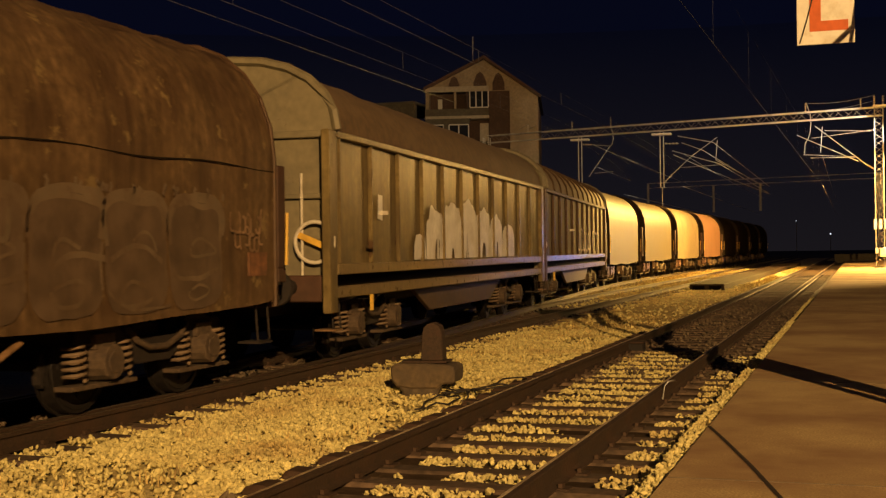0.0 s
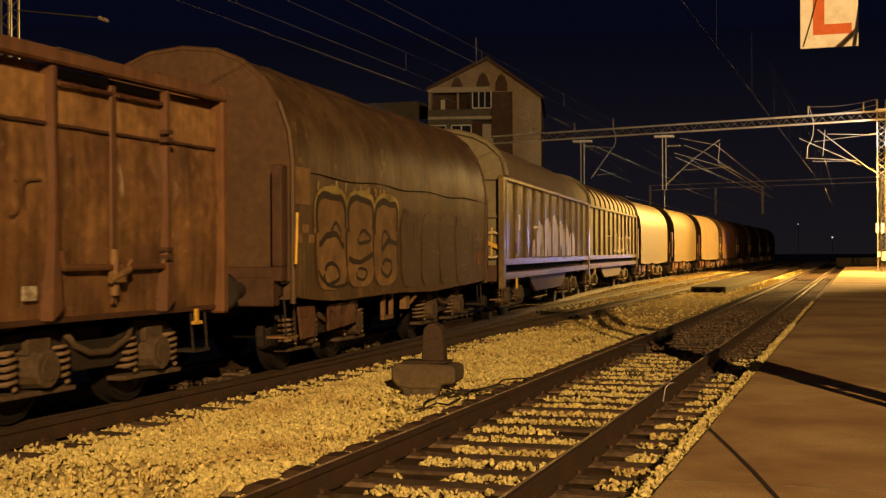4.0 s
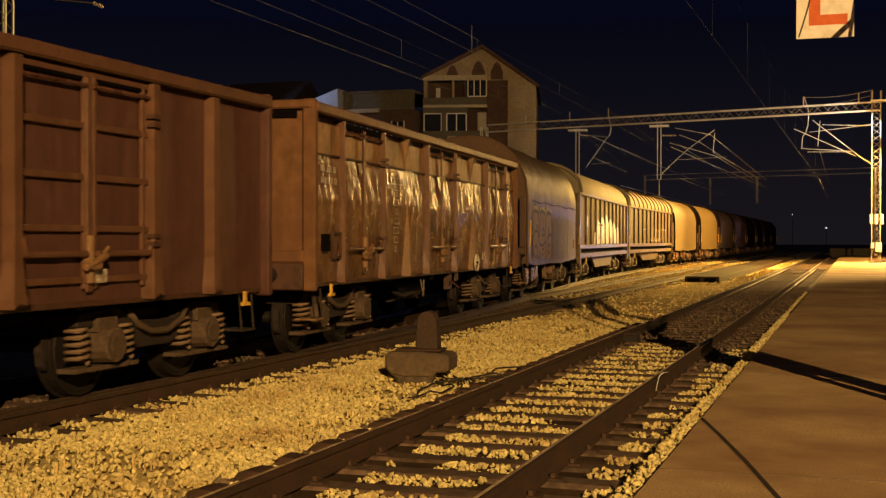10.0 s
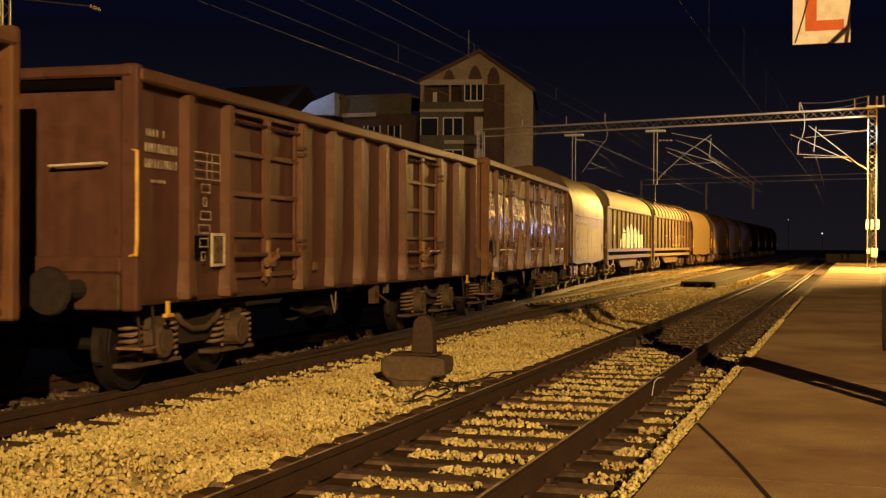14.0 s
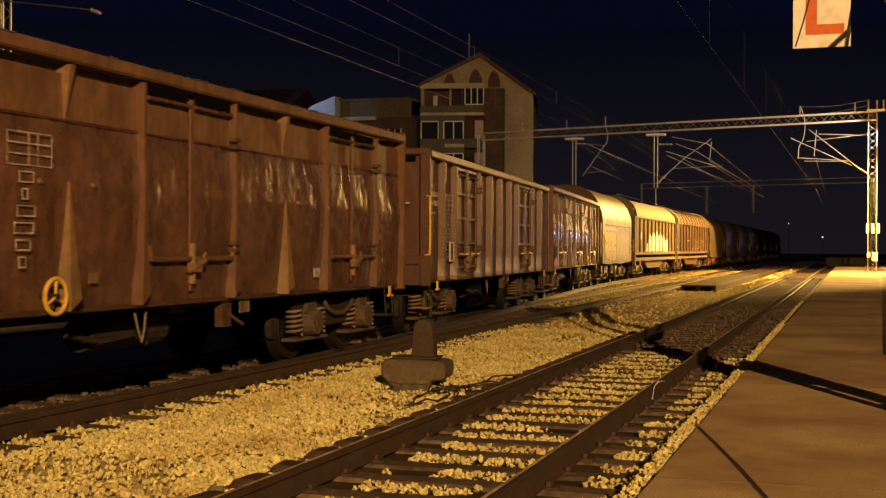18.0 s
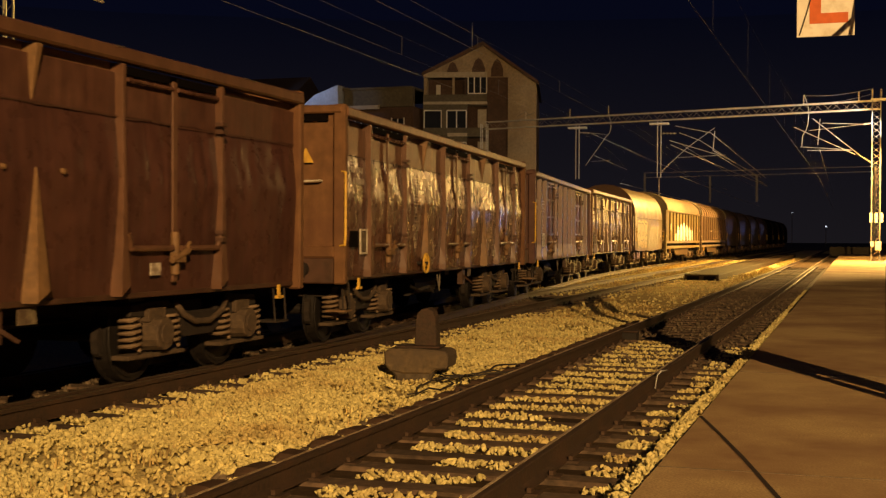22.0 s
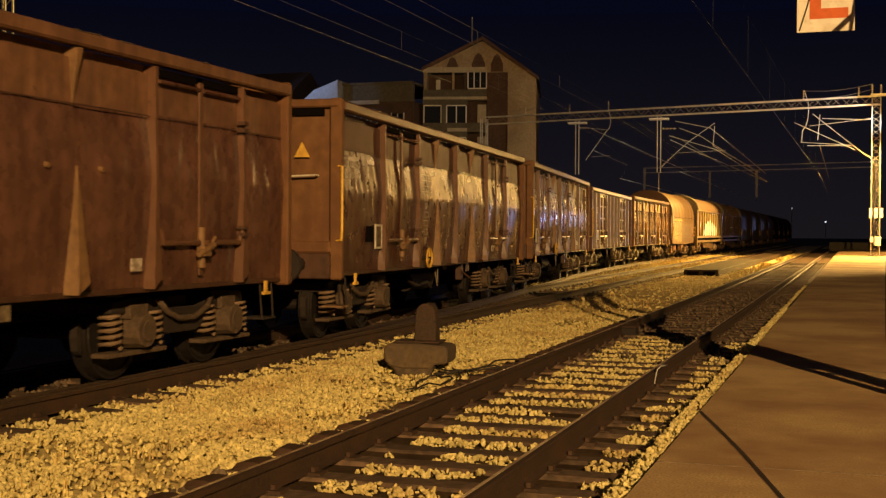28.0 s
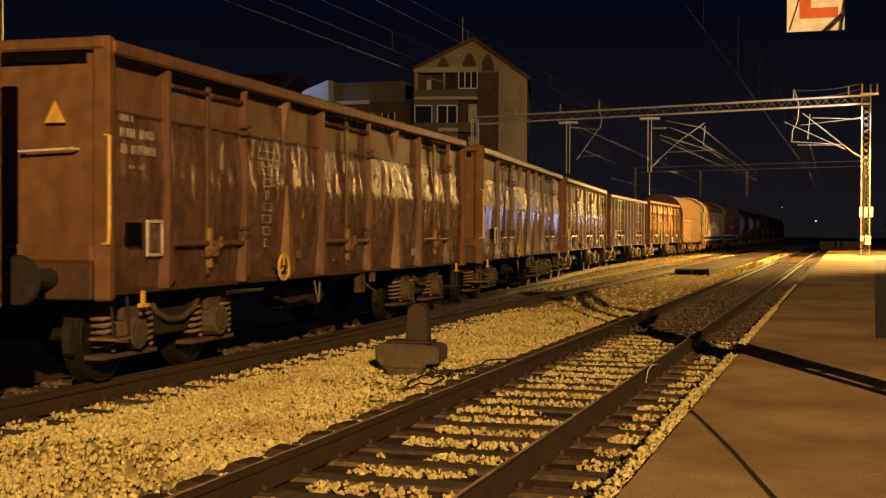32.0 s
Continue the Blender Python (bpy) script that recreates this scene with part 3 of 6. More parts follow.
solo("ballast_bed", sheet(-14.5, -1.3, -30, 190, -0.212, 66, 660, 0.022, 1.9), "ballast", "yellowish crushed stone bed under the railway tracks", "ballast", "structure", smooth=True)

solo("track_bed", sheet(-3.78, -1.23, -24, 150, -0.192, 14, 420, 0.006, 2.6), "track_dirt", "dark oily grit under the track beside the platform", "track bed", "structure", smooth=True)
solo("track_bed", sheet(-8.75, -6.85, -24, 125, -0.19, 10, 300, 0.006, 2.6), "track_dirt", "dark oily grit between the rails of the straight track", "track bed", "structure", smooth=True)
solo("dry_bank", sheet(-6.75, -3.8, 23.0, 52, -0.178, 16, 120, 0.035, 1.3), "dry_bank", "brown bank of dry grass and dirt between the tracks", "bank", "structure", smooth=True)
solo("verge", sheet(-14.4, -8.8, 28, 124, -0.2, 26, 300, 0.03, 1.1), "dry_bank", "dry yellow verge of grass and dirt along the train's track", "verge", "structure", smooth=True)

platform = thing("platform", "low brown asphalt platform with a worn concrete edge", "platform", kind="structure")
part("surface", Shape().box(-1.215, 9, -25, 190, -0.5, 0.0), "platform", platform, bevel=0.015)
joints = Shape()
for a, b in (((-1.2, 10.45), (-1.0, 9.72)), ((-1.0, 9.72), (-0.70, 8.57)), ((-0.70, 8.57), (-0.36, 7.15)), ((-0.36, 7.15), (0.02, 5.5))):
    d = Vector((b[0] - a[0], b[1] - a[1], 0))
    side = Vector((-d.y, d.x, 0)).normalized() * 0.016
    p, q = Vector((*a, 0.004)), Vector((*b, 0.004))
    joints.add([p - side, q - side, q + side, p + side], [(0, 1, 2, 3)])
part("crack", joints, "crack", platform, "dark crack across the asphalt")
seams = Shape()
for y in (8.05, 14.1, 30.0):
    seams.box(-1.19, 8, y - 0.005, y + 0.005, -0.02, 0.0035)
part("seam", seams, "kerb", platform, "pale joint between the asphalt bays")

island = thing("island_platform", "low dark island platform between two tracks, with hollows in its end", "platform", kind="structure")
part("surface", Shape().box(-6.35, -5.0, 49.5, 118, -0.4, 0.06), "tarred", island, bevel=0.02)
# flat black boxes stand in for the shaded hollows
for x in (-6.0, -5.35):
    part("hollow", Shape().box(x - 0.22, x + 0.24, 49.40, 49.49, -0.33, 0.0), "black", island)


# ---- tracks ----
RAIL = [(-0.065, -0.16), (0.065, -0.16), (0.065, -0.148), (0.012, -0.125), (0.010, -0.045), (0.034, -0.034), (0.036, -0.006), (0.026, -0.0), (-0.026, -0.0), (-0.036, -0.006), (-0.034, -0.034), (-0.010, -0.045), (-0.012, -0.125), (-0.065, -0.148)]


def swept(profile, line, closed=True):
    s = Shape()
    n = len(profile)
    vs, fs = [], []
    for i, (x, y) in enumerate(line):
        a, b = line[max(0, i - 1)], line[min(len(line) - 1, i + 1)]
        d = Vector((b[0] - a[0], b[1] - a[1])).normalized()
        for u, z in profile:
            vs.append((x + u * d.y, y - u * d.x, z))
    for i in range(len(line) - 1):
        for j in range(n if closed else n - 1):
            fs.append((i * n + j, i * n + (j + 1) % n, (i + 1) * n + (j + 1) % n, (i + 1) * n + j))
    return s.add(vs, fs)


def track(label, centre, y0, y1, step, sleepers, worn):
    t = thing("railway_track", label, "railway track", kind="structure")
    ys = [y0 + (y1 - y0) * i / max(2, int((y1 - y0) / step)) for i in range(max(2, int((y1 - y0) / step)) + 1)]
    for side in (-0.752, 0.752):
        line = [(centre(y) + side, y) for y in ys]
        r = part("rail", swept(RAIL, line), "rail", t)
        wide = (-0.035, -0.012) if worn == "edge" else (-0.024, 0.024)
        part("rail_head", swept([(wide[0], 0.0), (wide[1], 0.0), (wide[1], 0.003), (wide[0], 0.003)], line), "rail_edge" if worn == "edge" else "rail_top", r)
    y = sleepers[0]
    while y < sleepers[1]:
        part("sleeper", SLEEPERS[random.randrange(3)], "sleeper", t, at=pose(centre(y) + random.uniform(-0.04, 0.04), y + random.uniform(-0.035, 0.035), random.uniform(-0.012, 0.008), random.uniform(-1, 1), 0, random.uniform(-1.2, 1.2)))
        for side in (-0.752, 0.752):
            part("rail_plate", PLATE, "rail", t, at=pose(centre(y) + side, y, 0))
        if worn == "edge" and y < 24:
            part("sleeper_end", CHAIRS[random.randrange(2)], "rail", t, at=pose(centre(y) - 1.12, y + random.uniform(-0.03, 0.03), 0, 0, 0, random.uniform(-8, 8)))
        y += 0.612
    return t


SLEEPERS = []
for k in range(3):
    s = Shape()
    vs = []
    n = 6
    for i in range(n + 1):
        x = -1.27 + 2.54 * i / n
        w = 0.125 + 0.012 * noise.noise((k * 7 + i * 0.9, 2.0, 0))
        h = -0.163 + 0.008 * noise.noise((k * 5 + i * 1.3, 7.0, 0))
        vs += [(x, -w, -0.33), (x, w, -0.33), (x, w, h - 0.012), (x, w - 0.014, h), (x, -w + 0.014, h), (x, -w, h - 0.012)]
    fs = [tuple(range(5, -1, -1)), tuple(range(6 * n, 6 * n + 6))]
    fs += [(6 * i + j, 6 * i + (j + 1) % 6, 6 * i + 6 + (j + 1) % 6, 6 * i + 6 + j) for i in range(n) for j in range(6)]
    SLEEPERS.append(s.add(vs, fs).mesh("sleeper", "sleeper"))
CHAIRS = []
for k in (0.0, 1.0):
    CHAIRS.append(Shape().prism([(-0.13, -0.19), (-0.12, -0.12), (-0.05 - 0.02 * k, -0.10), (0.03, -0.095 - 0.015 * k), (0.16, -0.12), (0.3, -0.19)], "y", -0.15 + 0.02 * k, 0.14).mesh("sleeper_end", "rail", 0.03))
PLATE = Shape().box(-0.15, 0.15, -0.07, 0.07, -0.175, -0.147).box(-0.10, -0.07, -0.04, 0.04, -0.15, -0.115).box(0.07, 0.10, -0.04, 0.04, -0.15, -0.115).mesh("rail_plate", "rail")

track("rusty railway track on dark timber sleepers beside the platform", lambda y: TRACK_A, -24.0, 200, 8, (3.4 - 0.612 * 24, 75), "edge")
bed_line = [(train_x(y), y) for y in np.arange(17.0, 125.0, 1.5)]
vs = [(x + u, y, -0.186 + 0.012 * noise.noise((u * 2.1, y * 1.7, 3.0))) for x, y in bed_line for u in (-1.35, -0.9, -0.45, 0.0, 0.45, 0.9, 1.3)]
solo("track_bed", Shape().add(vs, [(7 * j + i, 7 * j + i + 1, 7 * j + i + 8, 7 * j + i + 7) for j in range(len(bed_line) - 1) for i in range(6)]), "track_dirt", "dark oily grit under the curved track", "track bed", "structure", smooth=True)
track("straight railway track leaving the turnout", lambda y: TRACK_M, -60, 200, 8, (3.0 - 0.612 * 8, 62), True)
track("curved railway track under the freight train", train_x, -60, 215, 2.0, (22, 62), True)

# ---- loose stones of the ballast ----
ICO_V = []
bm = bmesh.new()
bmesh.ops.create_icosphere(bm, subdivisions=1, radius=1.0)
bm.verts.ensure_lookup_table()
ICO_V = np.array([v.co for v in bm.verts])
ICO_F = np.array([[v.index for v in f.verts] for f in bm.faces])
bm.free()


def stones(name, label, mat, spots, lo, hi, seed):
    """Many angular stones joined into one mesh; spots: an n x 3 array of their places."""
    rng = np.random.default_rng(seed)
    n = len(spots)
    size = rng.uniform(lo, hi, (n, 1, 1)) * rng.uniform(0.5, 1.45, (n, 1, 3))
    v = ICO_V[None] * rng.uniform(0.55, 1.25, (n, len(ICO_V), 1)) * size
    q = rng.normal(size=(n, 4))
    q /= np.linalg.norm(q, axis=1)[:, None]
    w, x, y, z = q.T
    r = np.stack([1 - 2 * (y * y + z * z), 2 * (x * y - w * z), 2 * (x * z + w * y), 2 * (x * y + w * z), 1 - 2 * (x * x + z * z), 2 * (y * z - w * x), 2 * (x * z - w * y), 2 * (y * z + w * x), 1 - 2 * (x * x + y * y)], 1).reshape(n, 3, 3)
    v = np.einsum("nij,nkj->nki", r, v) + spots[:, None]
    f = ICO_F[None] + (np.arange(n) * len(ICO_V))[:, None, None]
    me = bpy.data.meshes.new(name)
    v, f = v.reshape(-1, 3), f.reshape(-1, 3)
    me.vertices.add(len(v))
    me.vertices.foreach_set("co", v.ravel().astype(np.float32))
    me.loops.add(f.size)
    me.loops.foreach_set("vertex_index", f.ravel().astype(np.int32))
    me.polygons.add(len(f))
    me.polygons.foreach_set("loop_start", np.arange(0, f.size, 3, dtype=np.int32))
    me.update(calc_edges=True)
    me.shade_flat()
    me.materials.append(M[mat])
    return tagged(new(name, me), label, "ballast", kind="stuff")


def scatter(x0, x1, y0, y1, count, z, seed):
    rng = np.random.default_rng(seed)
    return np.stack([rng.uniform(x0, x1, count), rng.uniform(y0, y1, count), np.full(count, z) + rng.uniform(-0.02, 0.025, count)], 1)


def off_sleepers(p, first, keep_out):
    k = (p[:, 1] - first) / 0.612
    return p[np.abs(k - np.round(k)) * 0.612 > keep_out]


def bare(p, seed):
    """Leaves out the stones of some patches, where dirt shows."""
    return p[[noise.noise((x * 0.9, y * 0.55, seed)) + 0.5 * noise.noise((x * 2.7, y * 2.1, seed)) < 0.30 or k % 4 == 0 for k, (x, y, z) in enumerate(p)]]


def ragged(p, mid, half, seed):
    """Heaps of stone between the sleepers that end unevenly short of the rails and are thin in places."""
    bay = np.floor((p[:, 1] - 3.4) / 0.612)
    reach = [half * (0.92 + 0.35 * noise.noise((b * 1.7, seed, 0.3))) for b in bay]
    full = [0.95 + 0.9 * noise.noise((b * 2.3, seed + 4, 0.7)) for b in bay]
    thin = [noise.noise((x * 3.1, y * 1.2, seed)) for x, y, z in p]
    return p[(np.abs(p[:, 0] - mid) < np.array(reach)) & (np.array(thin) < np.array(full) - 0.45)]


bank = bare(scatter(-6.3, -3.7, 3.2, 17, 30000, -0.178, 1), 3.3)
bank2 = bare(scatter(-6.3, -3.7, 17, 25.5, 9500, -0.178, 2), 3.3)
shoulder = off_sleepers(scatter(-6.75, -6.25, 3.2, 26, 4400, -0.172, 21), 3.0, 0.13)
bank = bank[(np.abs(bank[:, 0] + 4.93) > 0.42) | (np.abs(bank[:, 1] - 13.62) > 0.2)]
near_rail = bank[:, 0] > -4.06
bank = np.concatenate([bank[~near_rail], off_sleepers(bank[near_rail], 3.4, 0.17)])
stones("ballast_stones", "pale yellowish crushed stones between the tracks", "stone", np.concatenate([bank, bank2, shoulder]), 0.012, 0.026, 11)
inner = np.concatenate([off_sleepers(ragged(scatter(-3.40, -2.18, 3.2, 20, 17000, -0.18, 3), -2.79, 0.58, 1.1), 3.4, 0.188), off_sleepers(ragged(scatter(-1.86, -1.25, 3.2, 19, 8600, -0.18, 4), -1.5, 0.3, 5.1), 3.4, 0.165), scatter(-1.36, -1.2, 3.2, 26, 3400, -0.05, 5), scatter(-1.42, -1.25, 3.2, 40, 3000, -0.12, 35)])
stones("ballast_stones", "pale crushed stones lying between the timber sleepers", "stone", inner, 0.012, 0.025, 12)
oily = np.concatenate([off_sleepers(scatter(-4.1, -3.62, 3.2, 24, 700, -0.17, 6), 3.4, 0.10), scatter(-8.2, -6.95, 5, 24, 2600, -0.19, 7), scatter(-3.45, -1.3, 15, 40, 1900, -0.175, 8), scatter(-3.7, -3.58, 3.2, 22, 900, -0.15, 31)])
stones("ballast_stones", "brown oil-stained stones along the rails", "dark_stone", oily, 0.02, 0.04, 13)
stones("ballast_stones", "coarse pale stones further along the tracks", "stone", np.concatenate([scatter(-6.4, -3.9, 24, 60, 1300, -0.17, 26), scatter(-9.8, -6.3, 34, 70, 3600, -0.18, 9), scatter(-12.4, -6.9, 46, 100, 4200, -0.17, 10)]), 0.022, 0.045, 14)


# ---- dry weeds ----
def weeds(label, x0, x1, y0, y1, count, tall, seed):
    rng = random.Random(seed)
    s = Shape()
    for _ in range(count):
        x, y = rng.uniform(x0, x1), rng.uniform(y0, y1)
        if noise.noise((x * 0.5, y * 0.3, seed)) < -0.05:
            continue
        for _ in range(3):
            a, h, lean = rng.uniform(0, 6.28), rng.uniform(0.4, 1) * tall, rng.uniform(0.1, 0.7)
            w = Vector((math.cos(a), math.sin(a), 0))
            u = Vector((-w.y, w.x, 0)) * 0.008
            p = Vector((x + rng.uniform(-0.05, 0.05), y + rng.uniform(-0.05, 0.05), -0.2))
            mid, tip = p + Vector((0, 0, h * 0.6)) + w * lean * h * 0.3, p + Vector((0, 0, h)) + w * lean * h
            s.add([p - u, p + u, mid + u * 0.7, mid - u * 0.7, tip], [(0, 1, 2, 3), (3, 2, 4)])
    me = bpy.data.meshes.new("weeds")
    me.from_pydata(s.v, [], s.f)
    me.materials.append(M["weed"])
    return tagged(new("weeds", me), label, "weeds", kind="stuff")


weeds("dry brown weeds on the stones between the tracks", -6.5, -3.9, 22, 52, 1900, 0.1, 3)
weeds("low dry weeds beside the far rails", -4.6, -3.7, 48, 100, 1100, 0.25, 4)
weeds("sparse dry weeds in the ballast", -6.2, -4.0, 5, 22, 420, 0.13, 5)
weeds("dry yellow grass overgrowing the far rails", -10.4, -6.4, 40, 88, 4200, 0.2, 7)
weeds("dry grass beside the train's track", -13.5, -9.2, 60, 110, 1600, 0.25, 6)

# ---- concrete base with a cut-off post ----
base = thing("post_base", "stained concrete base with a cut-off rusty post stub", "concrete base", pose(-4.94, 13.95, 0.065, 0, 0, 6))
part("footing", Shape().prism([(-0.27, -0.46), (0.26, -0.46), (0.20, -0.26), (0.25, -0.15), (-0.30, -0.15), (-0.22, -0.24)], "y", -0.24, 0.24), "footing", base, bevel=0.025)
part("block", Shape().prism([(-0.35, -0.10), (-0.29, -0.17), (-0.12, -0.20), (0.20, -0.195), (0.27, -0.14), (0.41, -0.13), (0.42, 0.04), (0.38, 0.08), (0.05, 0.10), (-0.30, 0.095), (-0.36, 0.06)], "y", -0.26, 0.28), "concrete", base, bevel=0.022)
part("flange", Shape().box(-0.25, 0.3, -0.17, 0.2, 0.10, 0.125), "rust", base, bevel=0.006)
stub = Shape().prism([(-0.02, 0.125), (0.25, 0.125), (0.24, 0.38), (0.23, 0.47), (0.20, 0.54), (0.13, 0.575), (0.06, 0.56), (0.01, 0.51), (-0.01, 0.4)], "y", -0.11, 0.11)
part("post_stub", stub, "rust", base, bevel=0.01)

loops = thing("loose_cable", "tangle of old black cable lying on the stones", "cable")
for k in range(7):
    rng = random.Random(40 + k)
    p, pts = Vector((-4.45 + rng.uniform(-0.15, 0.1), 13.6 + rng.uniform(-0.5, 0.4), -0.12)), []
    a = rng.uniform(-0.5, 0.9)
    for i in range(9):
        pts.append(p.copy())
        a += rng.uniform(-0.75, 0.75)
        p += Vector((0.13 * math.cos(a), 0.22 * math.sin(a), 0))
        p.z = -0.13 + 0.07 * math.sin(math.pi * i / 8) * rng.random()
    part("strand", Shape().path(pts, 0.011, 5), "cable", loops, smooth=True)

# low dark block placed where a dark square lies beside the rail
box = thing("track_box", "dark square block beside the rail", "cable box", pose(-3.49, 19.98, -0.1))
part("body", Shape().box(-0.19, 0.19, -0.14, 0.14, -0.12, 0.06), "frame", box, bevel=0.012)
part("lid", Shape().box(-0.205, 0.205, -0.155, 0.155, 0.06, 0.085), "rust", box, bevel=0.008)
clip = thing("rail_bond", "short pale bonding wire bent over the rail", "rail bond")
part("wire", Shape().path([(-1.99, 13.2, -0.12), (-1.98, 13.25, 0.02), (-1.96, 13.4, 0.05), (-1.92, 13.6, 0.04)], 0.010, 6), "galv", clip, smooth=True)


# ---- overhead line: lattice beam on masts ----
def lattice(parent, p, q, size, bay, chord=0.04, lace_r=0.017, steel="galv"):
    """A square lattice girder from p to q: four chords and zigzag lacing on two faces."""
    p, q = Vector(p), Vector(q)
    d = (q - p).normalized()
    up = Vector((0, 0, 1)) if abs(d.z) < 0.9 else Vector((1, 0, 0))
    u = d.cross(up).normalized()
    w = u.cross(d)
    h, n = size / 2, max(2, int((q - p).length / bay))
    for s in (-h, h):
        for t in (-h, h):
            part("chord", Shape().rod(p + u * s + w * t, q + u * s + w * t, chord, 4), steel, parent)
    step = (q - p) / n
    lace = {}
    for face, (s, t) in enumerate(((u, w), (u * -1, w))):
        for i in range(n):
            k = h if (i + face) % 2 else -h
            key = (face, i % 2)
            if key not in lace:
                lace[key] = Shape().rod(s * h + t * k, s * h - t * k + step, lace_r, 4).mesh("lace_bar", "galv_dull")
            part("lace_bar", lace[key], "galv", parent, at=Matrix.Translation(p + step * i))


def insulator(parent, p, q, discs=4, r=0.07):
    p, q = Vector(p), Vector(q)
    s = Shape().rod(p, q, 0.025, 6)
    for i in range(discs):
        c, e = p + (q - p) * ((i + 0.3) / discs), p + (q - p) * ((i + 0.7) / discs)
        s.rod(c, e, r, 8, r * 0.5)
    part("insulator", s, "porcelain", parent)


def gantry_y(x):
    return 87.3 + (1.5 - x) * 0.27


def on_beam(x, z):
    return Vector((x, gantry_y(x), z))


gantry = thing("overhead_gantry", "galvanised lattice gantry carrying the overhead line over the tracks", "gantry")
lattice(gantry, on_beam(-28, 10.45), on_beam(1.6, 10.45), 0.56, 0.62)
lattice(gantry, (1.42, 87.3, -0.1), (1.42, 87.3, 10.7), 0.54, 0.42, 0.046, 0.014, "galv_mast")
lattice(gantry, (-28.2, gantry_y(-28.2), -0.4), (-28.2, gantry_y(-28.2), 10.6), 0.46, 0.6, 0.05)
part("cap", Shape().box(1.05, 2.2, 87.0, 87.6, 10.74, 10.86), "galv", gantry)
for x in (-20.1, -13.6):
    for dx in (-0.13, 0.13):
        part("drop_post", Shape().rod(on_beam(x + dx, 10.15), on_beam(x + dx, 6.0), 0.042, 4), "galv", gantry)
    part("bracket", Shape().box(x - 0.7, x + 0.7, gantry_y(x) - 0.3, gantry_y(x) + 0.3, 9.84, 9.98), "galv", gantry)
for x in (-20.75, -17.58, -3.3, 0.3):
    insulator(gantry, on_beam(x, 10.75), on_beam(x, 11.4))
for x in (1.15, 1.7, 2.1):
    insulator(gantry, (x, 87.3, 10.86), (x, 87.3, 11.5), 5, 0.09)
feeder = [on_beam(-3.3 + 4.5 * i / 10, 11.35 - 0.18 * math.sin(math.pi * i / 10) + 0.02 * i) for i in range(11)]
part("feeder", Shape().path(feeder, 0.022, 5), "wire", gantry)
part("feeder", Shape().path([v - Vector((0, 0, 0.55 - 0.02 * i)) for i, v in enumerate(feeder)], 0.018, 5), "wire", gantry)


def member(name, r, *spots, mat="galv"):
    """A bar or a bent rod in the plane of the gantry, through (x, z) spots."""
    return part(name, Shape().path([on_beam(x, z) for x, z in spots], r, 5), mat, gantry)


# the bracket on the mast: long strut, cross strut, stay, two steady arms, hanger and jumper
insulator(gantry, on_beam(1.15, 9.25), on_beam(0.6, 9.2), 4, 0.08)
insulator(gantry, on_beam(1.15, 6.6), on_beam(0.6, 6.95), 4, 0.08)
member("strut", 0.026, (0.6, 6.95), (-2.68, 9.74))
member("strut", 0.022, (0.1, 7.19), (-3.9, 9.2))
member("stay", 0.018, (0.6, 9.2), (-2.05, 9.4))
member("stay", 0.016, (0.6, 9.2), (-2.87, 8.93))
member("hanger", 0.02, (-2.2, 9.68), (-2.34, 7.94))
member("steady_arm", 0.018, (-3.47, 7.83), (-0.16, 7.51))
member("steady_arm", 0.018, (-3.02, 7.58), (-0.09, 7.47))
member("jumper", 0.02, (-3.26, 11.4), (-3.0, 10.6), (-2.95, 9.99), (-3.0, 9.4), (-3.13, 8.95), (-3.36, 8.6), (-3.4, 7.86))
# brackets on the two drop posts
insulator(gantry, on_beam(-13.37, 9.2), on_beam(-12.3, 9.16), 4, 0.08)
insulator(gantry, on_beam(-13.4, 6.4), on_beam(-12.8, 6.95), 4, 0.08)
member("strut", 0.024, (-12.8, 6.95), (-11.4, 8.15), (-9.47, 9.43))
member("steady_arm", 0.016, (-12.17, 7.38), (-8.65, 7.45))
member("drop_end", 0.03, (-13.6, 6.0), (-13.6, 4.3), mat="galv_dull")
# the other one: a short strut with its jumper
insulator(gantry, on_beam(-19.9, 9.55), on_beam(-19.1, 9.48), 4, 0.07)
member("strut", 0.022, (-19.41, 7.04), (-17.66, 9.29))
member("stay", 0.014, (-19.1, 9.48), (-17.66, 9.29))
member("steady_arm", 0.014, (-18.94, 7.29), (-17.43, 7.36))
member("jumper", 0.022, (-17.58, 11.5), (-17.58, 10.78), (-17.42, 10.3), (-17.39, 9.83), (-17.5, 9.4), (-17.76, 9.17))
# fittings over the far end of the beam
insulator(gantry, on_beam(-24.5, 10.75), on_beam(-24.5, 11.4))
member("jumper", 0.03, (-25.3, 11.05), (-24.5, 11.4), (-23.9, 10.8), mat="galv_dull")
member("jumper", 0.03, (-25.2, 10.75), (-24.6, 11.0), (-23.7, 11.3), mat="galv_dull")
for x, z0, z1 in ((1.12, 2.6, 3.25), (1.45, 2.6, 3.25), (1.8, 2.6, 3.25)):
    part("marker_plate", Shape().box(x - 0.09, x + 0.09, 86.98, 87.0, z0, z1), "white", gantry)
part("notice_box", Shape().box(1.38, 1.78, 86.75, 86.98, 0.75, 1.35), "white", gantry, bevel=0.02)
part("notice_box", Shape().box(1.1, 1.3, 86.8, 86.98, 1.0, 1.35), "galv", gantry)
part("footing", Shape().box(0.95, 1.95, 86.8, 87.8, -0.3, 0.06), "kerb", gantry, bevel=0.03)

far_gantry = thing("overhead_gantry", "second lattice gantry over the tracks in the dark distance", "gantry")
for z in (10.6, 11.3):
    part("chord", Shape().rod((-30, 186, z), (3.0, 176, z), 0.07, 4), "galv", far_gantry)
